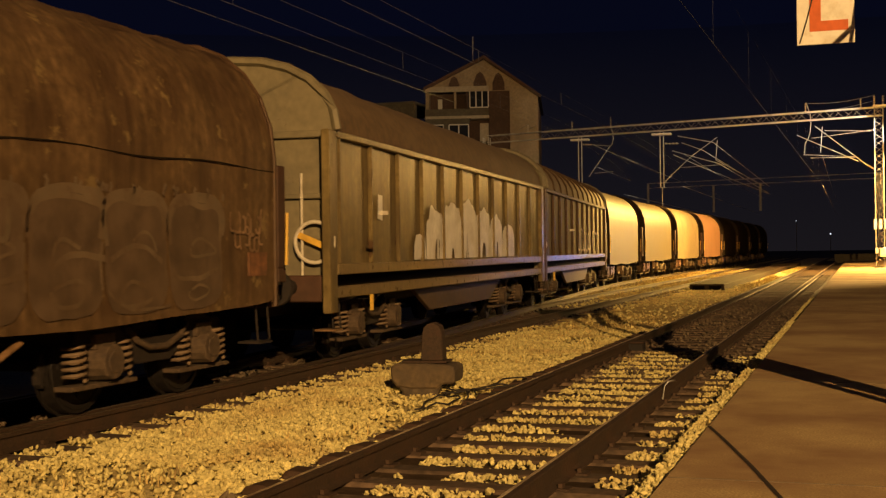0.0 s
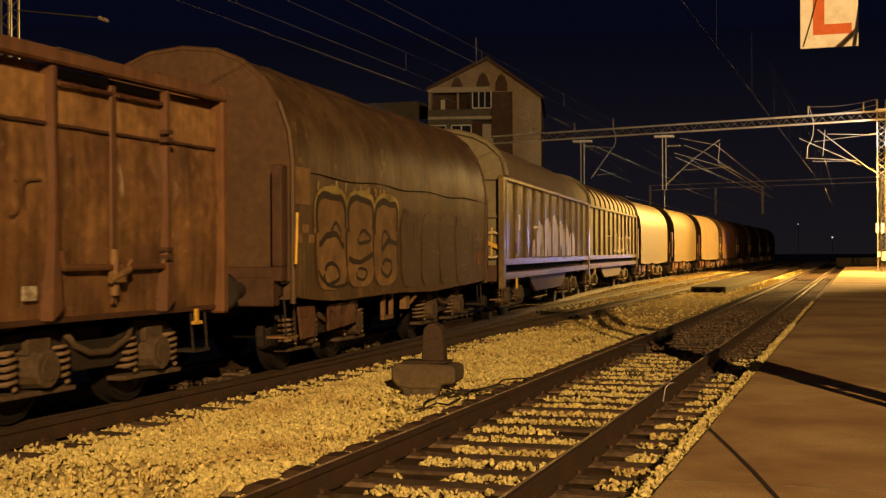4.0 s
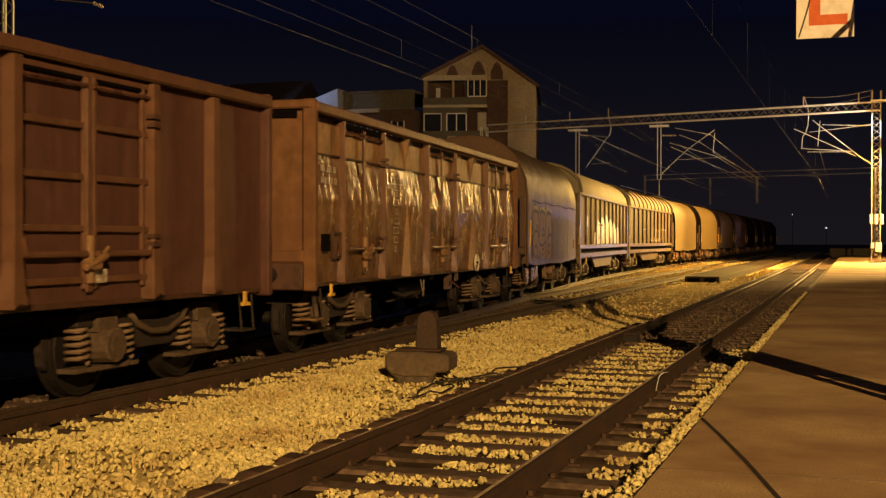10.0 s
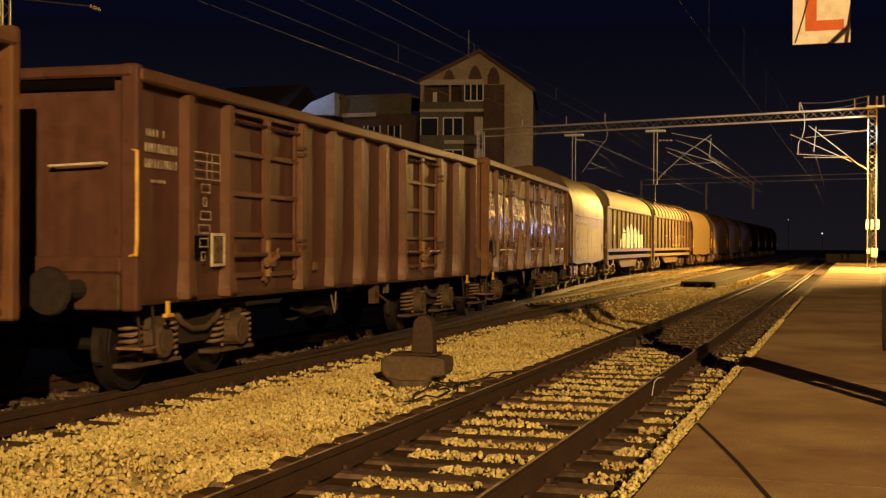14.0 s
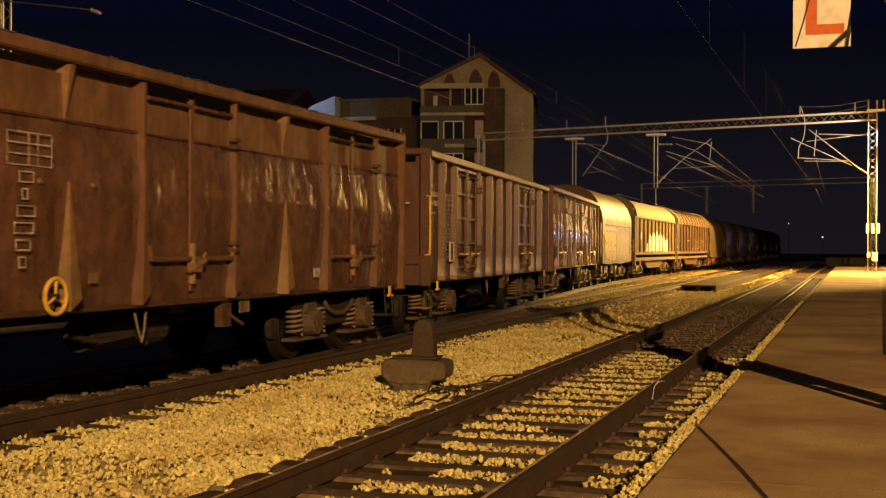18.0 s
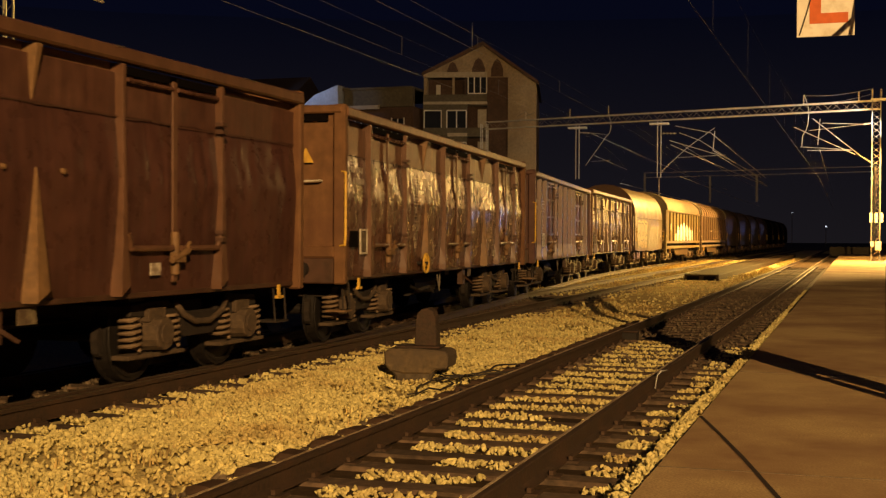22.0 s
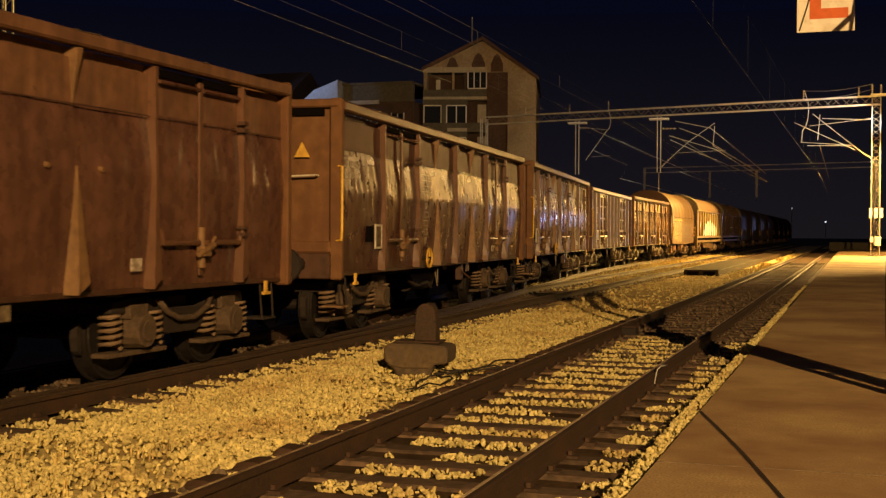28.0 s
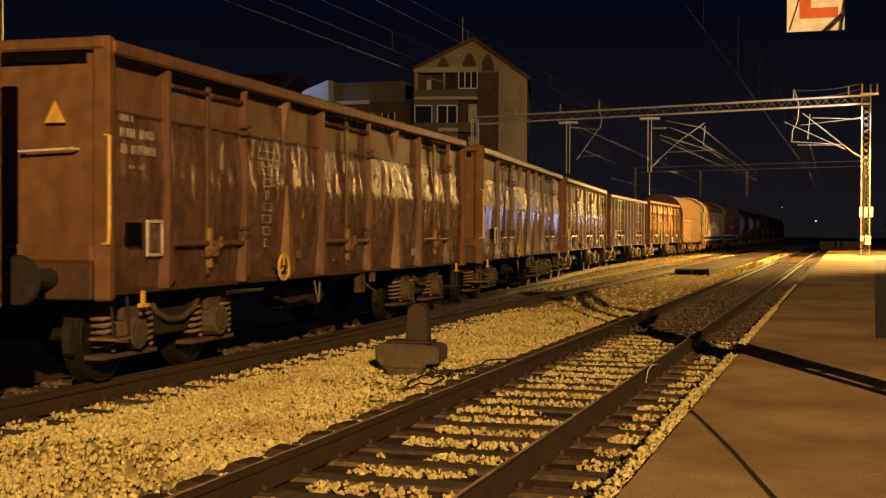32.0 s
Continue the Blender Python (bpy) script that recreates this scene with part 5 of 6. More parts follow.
def panel_mesh(width, height, seed, bulge, dent, mat, crease=False, fine=True):
    """A plate in the y-z plane, pressed and dented; a pressed wagon side flares out to a crease, leans back and ends in a lapped upper strip."""
    s = Shape()
    step = 0.042 if crease and fine else 0.11
    nx, nz = max(6, int(width / step)), max(6, int(height / step))
    vs = []
    for j in range(nz + 1):
        for i in range(nx + 1):
            u, v = i / nx, j / nz
            y, z = u * width, v * height
            e = min(1, 9 * u * (1 - u)) * min(1, 9 * v * (1 - v))
            lean, band = 0.0, 1.0
            if crease:
                lean = flare(z) - (0.025 * noise.noise((seed * 2.3, 7, 2)) * (z - 1.06) / 0.6 if z > 1.06 else 0.0)
                band = 1.3 if 1.06 < z < 1.6 else 0.8
            d = bulge * math.sin(math.pi * u) * math.sin(math.pi * v) * 2 * noise.noise((seed, 4, 1))
            d += dent * e * band * (0.5 * noise.noise((y * 2.4, z * 1.5, seed * 3.1)) + 0.6 * noise.noise((y * 7.0, z * 2.8, seed * 5.7)) + 0.34 * noise.noise((y * 13.0, z * 7, seed)))
            vs.append((d + lean, y - width / 2, z))
    fs = [(j * (nx + 1) + i, j * (nx + 1) + i + 1, (j + 1) * (nx + 1) + i + 1, (j + 1) * (nx + 1) + i) for j in range(nz) for i in range(nx)]
    s.add(vs, fs)
    return s.mesh("side_panel", mat, smooth=True)


def bars(y, z, rows, x):
    """Plain bars in place of writing: rows of (offset along, height, lengths)."""
    s = Shape()
    for dz, height, runs in rows:
        for a, b in runs:
            s.box(x, x + 0.004, y + a, y + b, z + dz, z + dz + height)
    return s


def handwheel(w, y, z, r, x=1.5, paint="yellow"):
    h = part("handwheel", Shape().ring((x, y, z), "x", r, 0.02, 26, 8), paint, w, paint + " handwheel", smooth=True)
    for k in range(3):
        turn = radians(90 + 120 * k)
        part("spoke", Shape().rod((x, y, z), (x, y + r * math.cos(turn), z + r * math.sin(turn)), 0.012, 6), paint, h)
    part("spindle", Shape().rod((x - 0.2, y, z), (x + 0.03, y, z), 0.026, 8), "frame", h)


def gondola(name, label, posts, doors, tapered, L=12.58, dent=0.02, skin="red", handy=3.78, seed=1, marked=True, table=3.26, end_skin="end_red", plate=0.68, top=3.2):
    """A four-axle open wagon; y = 0 in its middle, its rear at -L/2."""
    w = thing(name, label, "freight wagon", group="wagons of the train")
    h, z0, z1 = L / 2, 0.94, top
    edges = [0.0] + posts + [L]
    for side in (1, -1):
        flip = 0 if side > 0 else 180
        for n, (a, b) in enumerate(zip(edges, edges[1:])):
            me = panel_mesh(b - a, 1.66 if tapered else z1 - 0.1 - z0, seed + n * 1.37 + side, 0.008, dent, skin, bool(tapered), side > 0)
            part("side_panel", me, skin, w, at=pose(side * 1.345, (a + b) / 2 - h, z0, 0, 0, flip))
        for p in tapered:
            for dy in (-0.42, 0.36):
                part("peg", Shape().rod((side * 1.37, p + dy - h, 2.03), (side * 1.43, p + dy - h, 2.02), 0.028, 10, 0.022), "post_light", w)
        if tapered:
            me = panel_mesh(L - 0.1, z1 - 2.81, seed + 31 + side, 0.0, 0.012, {"red_worn": "strip_worn", "red_deep": "strip_deep"}.get(skin, "strip_red"))
            part("upper_strip", me, "strip_red", w, at=pose(side * 1.352, 0, 2.585, 0, 0, flip))
            part("recess", Shape().box(min(side * 1.285, side * 1.3), max(side * 1.285, side * 1.3), -h + 0.06, h - 0.06, z1 - 0.26, z1 - 0.132), "strip_red", w)
            part("ledge", Shape().box(min(side * 1.301, side * 1.348), max(side * 1.301, side * 1.348), -h + 0.06, h - 0.06, z1 - 0.26, z1 - 0.235), "red_dark", w)
            # wavy dark line: dirt plus the shade under the lapped upper strip
            lap = [(-h + 0.08 + (L - 0.16) * i / 90, 2.572 + 0.016 * noise.noise((i * 0.23, seed, 1)) + 0.008 * noise.noise((i * 0.9, seed, 4))) for i in range(91)]
            part("lap_dirt", ribbon(lap, 0.013 if skin == "red_worn" else 0.006, side * 1.374), "red_dark", w, "dark line of dirt and painted shade along the lapped seam")
        part("top_rail", Shape().box(min(side * 1.32, side * 1.465), max(side * 1.32, side * 1.465), -h, h, z1 - 0.13, z1), "strip_red" if tapered and skin != "red_deep" else "post_red", w, bevel=0.02)
        # short bright slivers imitate glints along the bent top rail
        if tapered:
            glints = random.Random(seed * 7 + side)
            for _ in range(9):
                a, run = glints.uniform(-h + 0.3, h - 0.8), glints.uniform(0.08, 0.4)
                part("worn_edge", Shape().path([(side * (1.458 + glints.uniform(-0.004, 0.006)), a + run * i / 3, z1 - 0.005 + glints.uniform(-0.006, 0.01)) for i in range(4)], 0.007, 5), "rail_top", w, "short bright sliver standing in for a glint on the top edge")
        part("sill", Shape().box(min(side * 1.28, side * 1.352), max(side * 1.28, side * 1.352), -h, h, 0.89, 0.945), "red_dark", w, bevel=0.008)
        for p in posts:
            y = p - h
            if tapered:
                # a pressed wedge below, a small one under the top rail and a flat strip between them
                if p in tapered:
                    runs = [[(0.92, 0.11, 1.465), (1.02, 0.105, 1.465), (2.04, 0.008, 1.388)], [(2.55, 0.008, 1.33), (z1 - 0.145, 0.05, 1.42)]]
                else:
                    runs = [[(0.92, 0.09, 1.435), (1.02, 0.09, 1.435), (1.5, 0.05, 1.425), (2.02, 0.034, 1.42)], [(2.02, 0.034, 1.42), (2.55, 0.03, 1.41), (z1 - 0.145, 0.035, 1.41)]]
            else:
                runs = [[(0.92, 0.11, 1.45), (1.0, 0.11, 1.45), (1.3, 0.07, 1.43), (z1 - 0.145, 0.07, 1.43)]]
            for n, run in enumerate(runs):
                vs = []
                for k, (z, half_width, x) in enumerate(run):
                    cut = 0.10 if k == 0 and n == 0 else 0.0
                    vs += [(side * 1.3, y - half_width * 1.15, z), (side * 1.3, y + half_width * 1.15, z + cut), (side * (x + 0.022), y + half_width * 0.8, z + cut), (side * (x + 0.022), y - half_width * 0.8, z)]
                fs = [(4 * k + q, 4 * k + (q + 1) % 4, 4 * k + 4 + (q + 1) % 4, 4 * k + 4 + q) for k in range(len(run) - 1) for q in range(4)]
                fs += [(3, 2, 1, 0), tuple(4 * (len(run) - 1) + q for q in range(4))]
                # wedge posts are painted paler to stand for faces that catch the lamp
                pale = p in tapered
                part("post", Shape().add(vs, fs), "post_light" if pale else "post_red", w, "wedge-shaped post, coloured paler for its lamplit faces" if pale else "", bevel=0.004)
        for a, b in doors:
            m = (a + b) / 2 - h
            d = part("door", Shape().box(min(side * 1.385, side * 1.41), max(side * 1.385, side * 1.41), m - 0.05, m + 0.05, 1.02, z1 - 0.2), "post_red", w, bevel=0.02)
            for k in (-1, 1):
                # black strips painted in place of the shaded openings over the doors
                part("slot", Shape().box(min(side * 1.37, side * 1.392), max(side * 1.37, side * 1.392), m + k * (b - a) / 4 - (b - a) / 4 + 0.08, m + k * (b - a) / 4 + (b - a) / 4 - 0.08, z1 - 0.235, z1 - 0.16), "black", d)
                part("rod", Shape().rod((side * 1.43, m + k * 0.08, 1.36), (side * 1.43, m + k * ((b - a) / 2 - 0.12), 1.36), 0.03, 8), "post_red", d)
                part("bracket", Shape().rod((side * 1.43, m + k * ((b - a) / 2 - 0.12), 1.35), (side * 1.44, m + k * ((b - a) / 2 - 0.05), 1.5), 0.028, 8), "post_red", d)
                part("top_bar", Shape().rod((side * 1.41, m + k * 0.05, z1 - 0.28), (side * 1.41, m + k * ((b - a) / 2 - 0.08), z1 - 0.28), 0.02, 8), "red", d)
            part("latch", Shape().box(min(side * 1.41, side * 1.5), max(side * 1.41, side * 1.5), m - 0.1, m + 0.06, 1.22, 1.32).rod((side * 1.47, m - 0.16, 1.24), (side * 1.49, m + 0.12, 1.34), 0.035, 8).rod((side * 1.45, m + 0.05, 1.28), (side * 1.45, m + 0.22, 1.42), 0.022, 6).rod((side * 1.42, m - 0.02, 1.1), (side * 1.42, m - 0.02, 1.52), 0.045, 8), "post_light", d, bevel=0.006)
            for zz in (1.42, 2.55):
                part("hinge", Shape().box(min(side * 1.40, side * 1.49), max(side * 1.40, side * 1.49), b - h - 0.11, b - h - 0.01, zz, zz + 0.045).box(min(side * 1.40, side * 1.49), max(side * 1.40, side * 1.49), b - h - 0.11, b - h - 0.01, zz + 0.08, zz + 0.12), "red_dark", d)
        for p in (0.58, L - 0.58):
            part("hook", Shape().box(min(side * 1.41, side * 1.44), max(side * 1.41, side * 1.44), p - h - 0.02, p - h + 0.02, 0.77, 0.92).box(min(side * 1.41, side * 1.45), max(side * 1.41, side * 1.45), p - h - 0.075, p - h + 0.075, 0.765, 0.80), "yellow", w, "yellow lashing hook")
        if marked:
            part("handrail", Shape().path([(side * 1.36, -h - 0.04, 1.36), (side * 1.45, -h - 0.08, 1.37), (side * 1.46, -h - 0.08, 1.5), (side * 1.46, -h - 0.08, 2.33), (side * 1.36, -h - 0.04, 2.35)], 0.019, 6), "yellow", w, "yellow handrail")
    for end in (-1, 1):
        me = panel_mesh(2.66, z1 - 0.96, seed + 20 + end, 0.01, dent * 0.6, end_skin)
        part("end_wall", me, end_skin, w, at=pose(0, end * (h - 0.02), 0.98, 0, 0, 90 * end))
        for x in (-1.36, 1.36):
            part("corner_post", Shape().box(x - 0.085, x + 0.085, end * h - 0.06, end * h + 0.06, 0.85, z1 + 0.03), end_skin, w, bevel=0.02)
        part("end_beam", Shape().box(-1.4, 1.4, end * h - 0.08, end * h + 0.08, z1 - 0.09, z1 + 0.02), end_skin, w, bevel=0.02)
        # black strip painted in place of the shaded end opening
        part("end_slot", Shape().box(-1.2, 1.2, end * (h + 0.035) - 0.005, end * (h + 0.035) + 0.005, z1 - 0.19, z1 - 0.1), "black", w)
        part("lower_beam", Shape().box(-1.3, 1.3, end * h - 0.1, end * h + 0.1, 1.2, 1.36), end_skin, w, bevel=0.02)
        if not marked:
            continue
        part("grab_rail", Shape().path([(0.55, end * h, 2.2), (0.55, end * (h + 0.1), 2.2), (1.1, end * (h + 0.1), 2.22), (1.1, end * h, 2.22)], 0.014, 6), "white", w)
        if end_skin == "end_red":
            part("triangle", Shape().prism([(0.78, 2.46), (1.0, 2.46), (0.89, 2.66)], "y", end * (h + 0.045), end * (h + 0.052)), "yellow", w, "yellow triangle mark")
    part("floor", Shape().box(-1.34, 1.34, -h + 0.05, h - 0.05, 1.16, 1.24), "red_dark", w)
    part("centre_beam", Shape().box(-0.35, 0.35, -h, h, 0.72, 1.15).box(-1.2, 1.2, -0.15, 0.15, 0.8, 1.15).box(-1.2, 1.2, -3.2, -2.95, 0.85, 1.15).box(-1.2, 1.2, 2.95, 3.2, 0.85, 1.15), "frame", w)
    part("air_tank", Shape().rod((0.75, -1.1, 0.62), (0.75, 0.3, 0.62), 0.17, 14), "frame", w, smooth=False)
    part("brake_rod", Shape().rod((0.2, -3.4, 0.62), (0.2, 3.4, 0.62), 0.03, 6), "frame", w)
    part("brake_pipe", Shape().path([(0.95, -1.6, 0.66), (1.0, -1.1, 0.56), (1.0, -0.5, 0.6), (1.05, -0.35, 0.5)], 0.028, 6), "bogie", w)
    part("changeover_lever", Shape().box(1.2, 1.3, 0.8, 1.0, 0.6, 0.9).rod((1.3, 0.9, 0.75), (1.42, 1.05, 0.62), 0.02, 6), "red_dark", w)
    part("wagon_plate", Shape().box(1.3, 1.312, 1.18, 1.42, 0.74, 0.88), "sheet", w)
    part("brake_chain", Shape().path([(1.25, -0.9, 0.84), (1.27, -0.86, 0.66), (1.27, -0.8, 0.55), (1.26, -0.74, 0.66), (1.25, -0.7, 0.84)], 0.011, 5), "galv_dull", w)
    for y in (-4.5, 4.5):
        bogie(w, y)
    if handy:
        handwheel(w, handy - h, 1.06, 0.15, 1.5, "yellow" if marked else "white")
    y = -h
    rng = random.Random(seed)
    def line(along, up, count, tall, wide=0.042):
        """A run of worn characters, each a plain upright bar or two."""
        out = []
        for k in range(count):
            a = along + k * (wide + 0.018)
            if rng.random() < 0.12:
                continue
            out.append((up, tall, [(a, a + wide * rng.uniform(0.55, 1))]))
        return out
    for row in line(0.26, 2.5, 3, 0.07) + line(0.46, 2.5, 3, 0.07) + line(0.24, 2.35, 11, 0.085) + line(0.24, 2.2, 11, 0.085) + line(0.36, 2.06, 5, 0.03):
        part("character", bars(y, 0, [row], 1.36 + (flare(row[0] - z0) if tapered else 0.0)), "letter_white", w)
    grid = Shape()
    for k in range(4):
        grid.box(1.40, 1.403, y + table, y + table + 0.6, 2.14 + 0.09 * k, 2.152 + 0.09 * k)
    for a in (table, table + 0.28, table + 0.4, table + 0.59):
        grid.box(1.4003, 1.4033, y + a, y + a + 0.01, 2.14, 2.42)
    for k, (a, wide) in enumerate(((table + 0.14, 0.2), (table + 0.18, 0.08), (table + 0.12, 0.24), (table + 0.08, 0.26), (table + 0.1, 0.2), (table + 0.14, 0.1))):
        z = 2.0 - 0.14 * k
        grid.box(1.412, 1.415, y + a, y + a + wide, z, z + 0.014).box(1.412, 1.415, y + a, y + a + wide, z + 0.085, z + 0.097).box(1.4123, 1.4153, y + a, y + a + 0.012, z + 0.012, z + 0.085).box(1.4123, 1.4153, y + a + wide - 0.012, y + a + wide, z + 0.012, z + 0.085)
    part("load_table", grid, "letter_white", w, "white load table lines")
    part("label_holder", Shape().box(1.40, 1.42, y + plate, y + plate + 0.31, 1.24, 1.27).box(1.40, 1.42, y + plate, y + plate + 0.31, 1.56, 1.59).box(1.40, 1.42, y + plate, y + plate + 0.03, 1.27, 1.56).box(1.40, 1.42, y + plate + 0.28, y + plate + 0.31, 1.27, 1.56), "white" if marked else "red_dark", w)
    if marked:
        part("label_sheet", Shape().box(1.40, 1.412, y + plate + 0.04, y + plate + 0.27, 1.28, 1.55), "sheet", w)
    part("label_plate", Shape().box(1.36, 1.41, y + plate - 0.33, y + plate - 0.09, 1.34, 1.56), "black", w)
    part("notice", Shape().box(1.40, 1.41, y + 4.4, y + 4.54, 1.15, 1.25), "post_light", w)
    part("notice", Shape().box(1.40, 1.41, y + 9.3, y + 9.48, 1.1, 1.22), "letter_white", w)
    ends_gear(w, h)
    return w


def hood(half_w, z0, z1, apex, n=12):
    """The outline of a tarpaulin hood from one sill over the top to the other."""
    pts = [(half_w, z0 + (z1 - z0) * i / 6) for i in range(7)]
    for i in range(1, n):
        a = math.pi * i / n
        pts.append((half_w * math.copysign(abs(math.cos(a)) ** 0.86, math.cos(a)), z1 + (apex - z1) * math.sin(a) ** 1.0))
    return pts + [(-half_w, z1 - (z1 - z0) * i / 6) for i in range(7)]


def hood_wagon(name, label, L, skin, wrinkle, seed, end_mat="tarp_brown", z1=2.6, apex=3.95, hoops=True):
    """A wagon with a rounded tarpaulin hood between two end walls."""
    w = thing(name, label, "freight wagon", group="wagons of the train")
    h = L / 2
    out = hood(1.42, 0.93, z1, apex)
    ny = int(L / 0.22)
    s = Shape()
    vs = []
    m = len(out)
    for j in range(ny + 1):
        y = -h + 0.22 + (L - 0.44) * j / ny
        for i, (x, z) in enumerate(out):
            k = 1 + wrinkle * min(1, 0.3 + max(0, z - 1.9)) * (noise.noise((y * 0.7, z * 1.1 + seed, x)) + 0.7 * noise.noise((y * 2.3, z * 2.0, x + seed)) - 0.5 * abs(math.sin(y * math.pi / 1.5)) ** 6)
            hang = min(i, m - 1 - i)
            sag = (-0.07 + 0.11 * (y / h) ** 4 - 0.05 * noise.noise((y * 0.45, seed, 0))) * (1 - hang / 3) if hang < 3 else 0
            vs.append((x * k, y, z + sag + (z - 2) * (k - 1)))
    fs = [(j * m + i, j * m + i + 1, (j + 1) * m + i + 1, (j + 1) * m + i) for j in range(ny) for i in range(m - 1)]
    s.add(vs, fs)
    part("tarpaulin", s, skin, w, smooth=True)
    rim = hood(1.47, 0.93, z1, apex + 0.05)
    for end in (-1, 1):
        part("end_wall", Shape().prism(out, "y", end * (h - 0.30), end * (h - 0.2)), end_mat, w)
        hoop = Shape().path([(x * (0.985 if hoops else 0.96), end * (h - 0.22), z - (0.0 if hoops else 0.05)) for x, z in rim], 0.035, 6)
        part("end_hoop", hoop, end_mat, w)
        part("end_frame", Shape().box(-1.4, 1.4, end * h - 0.1, end * h + 0.1, 1.15, 1.32).box(-1.4, -1.28, end * h - 0.1, end * h + 0.1, 1.32, 2.5).box(1.28, 1.4, end * h - 0.1, end * h + 0.1, 1.32, 2.5), "red_dark", w, bevel=0.012)
        part("platform_plate", Shape().box(-1.38, 1.38, min(end * h, end * (h - 0.3)), max(end * h, end * (h - 0.3)), 1.12, 1.15), "frame", w)
        part("handrail", Shape().path([(1.5, end * (h - 0.1), 1.35), (1.52, end * (h - 0.1), 1.95)], 0.018, 6), "yellow", w, "yellow handrail")
    part("centre_beam", Shape().box(-0.4, 0.4, -h, h, 0.7, 1.1).box(-1.3, 1.3, -h + 0.1, h - 0.1, 0.98, 1.1), "frame", w)
    part("panel", Shape().prism([(-3.3, 0.47), (-2.2, 0.52), (-2.2, 0.82), (-3.3, 0.80)], "x", 1.25, 1.28), "red", w)
    part("panel", Shape().prism([(-4.22, 0.42), (-3.72, 0.44), (-3.8, 0.82), (-4.32, 0.82)], "x", 1.25, 1.28), "red", w)
    part("support", Shape().box(1.2, 1.26, -0.95, -0.89, 0.52, 0.98).box(1.2, 1.26, -0.56, -0.50, 0.52, 0.98).box(1.2, 1.26, -0.95, -0.50, 0.48, 0.54).box(1.2, 1.26, -0.95, -0.50, 0.86, 0.92), "post_light", w)
    part("lever", Shape().rod((1.25, 0.2, 0.62), (1.3, 0.5, 0.78), 0.03, 6).box(1.2, 1.3, 0.0, 0.2, 0.6, 0.8), "post_light", w)
    for y in (-h + 2.2, h - 2.2):
        bogie(w, y)
    ends_gear(w, h)
    return w


def ribbed_wagon(name, label, L, skin, roofmat, seed, hoops=True):
    """A covered wagon with ribbed sliding walls, a round roof and a deep sill."""
    w = thing(name, label, "freight wagon", group="wagons of the train")
    h = L / 2
    n = 11
    for side in (1, -1):
        for k in range(n):
            a, b = -h + 0.25 + (L - 0.5) * k / n, -h + 0.25 + (L - 0.5) * (k + 1) / n
            me = panel_mesh(b - a, 1.62, seed + k, 0.004, 0.008, skin)
            part("wall_panel", me, skin, w, at=pose(side * 1.38, (a + b) / 2, 1.34, 0, 0, 0 if side > 0 else 180))
            part("rib", Shape().box(min(side * 1.38, side * 1.445), max(side * 1.38, side * 1.445), a - 0.03, a + 0.03, 1.34, 2.98), skin, w, bevel=0.008)
        part("eave", Shape().box(min(side * 1.34, side * 1.46), max(side * 1.34, side * 1.46), -h + 0.1, h - 0.1, 2.96, 3.05), skin, w, bevel=0.012)
        part("lower_rail", Shape().box(min(side * 1.36, side * 1.45), max(side * 1.36, side * 1.45), -h + 0.12, h - 0.12, 1.2, 1.34), "sill", w, bevel=0.01)
        # black strip painted where the gap under the wall lies in shade
        part("gap", Shape().box(min(side * 1.2, side * 1.24), max(side * 1.2, side * 1.24), -h + 0.12, h - 0.12, 1.05, 1.2), "black", w)
        part("sill", Shape().box(min(side * 1.34, side * 1.44), max(side * 1.34, side * 1.44), -h, h, 0.90, 1.05), "sill", w, bevel=0.012)
        part("truss", Shape().prism([(-3.4, 0.90), (3.4, 0.90), (2.3, 0.50), (-2.3, 0.50)], "x", side * 1.18, side * 1.26), "panel_dark", w, bevel=0.01)
    roof = hood(1.44, 3.0, 3.02, 3.97)[6:-6]
    s = Shape()
    ny = int(L / 0.3)
    vs = []
    for j in range(ny + 1):
        y = -h + 0.15 + (L - 0.3) * j / ny
        for x, z in roof:
            k = 0.035 * (noise.noise((y * 0.8, x, seed)) + 0.6 * noise.noise((y * 2.1, x * 2, seed + 4))) * (z - 3.0)
            vs.append((x, y, z + k))
    m = len(roof)
    s.add(vs, [(j * m + i, j * m + i + 1, (j + 1) * m + i + 1, (j + 1) * m + i) for j in range(ny) for i in range(m - 1)])
    part("roof", s, roofmat, w, smooth=True)
    if hoops:
        for k in range(n + 1):
            y = -h + 0.25 + (L - 0.5) * k / n
            hp = Shape().path([(x * 1.01, y, z + 0.02) for x, z in roof], 0.03, 5)
            part("roof_hoop", hp, skin, w)
    out = [(1.42, 0.9)] + [(x, z) for x, z in roof] + [(-1.42, 0.9)]
    for end in (-1, 1):
        part("end_wall", Shape().prism(out, "y", end * (h - 0.14), end * (h - 0.04)), "grey_end", w, "pale grey end wall")
        rim = Shape().path([(x * 1.03, end * (h - 0.03), z + 0.03) for x, z in roof], 0.06, 6)
        part("end_rim", rim, "grey_end", w)
        for x in (-1.415, 1.415):
            part("end_post", Shape().box(x - 0.055, x + 0.055, end * h - 0.26, end * h + 0.02, 0.72, 3.04), skin, w, bevel=0.015)
        part("end_beam", Shape().box(-1.4, 1.4, end * h - 0.04, end * h + 0.06, 2.96, 3.05).box(-1.4, 1.4, end * h - 0.04, end * h + 0.05, 2.18, 2.24), "grey_end", w, bevel=0.01)
        part("ladder_rail", Shape().rod((1.02, end * (h + 0.06), 1.2), (1.02, end * (h + 0.06), 2.5), 0.018, 6), "white", w)
    part("centre_beam", Shape().box(-0.4, 0.4, -h, h, 0.65, 1.1), "frame", w)
    for y in (-h + 2.6, h - 2.6):
        bogie(w, y)
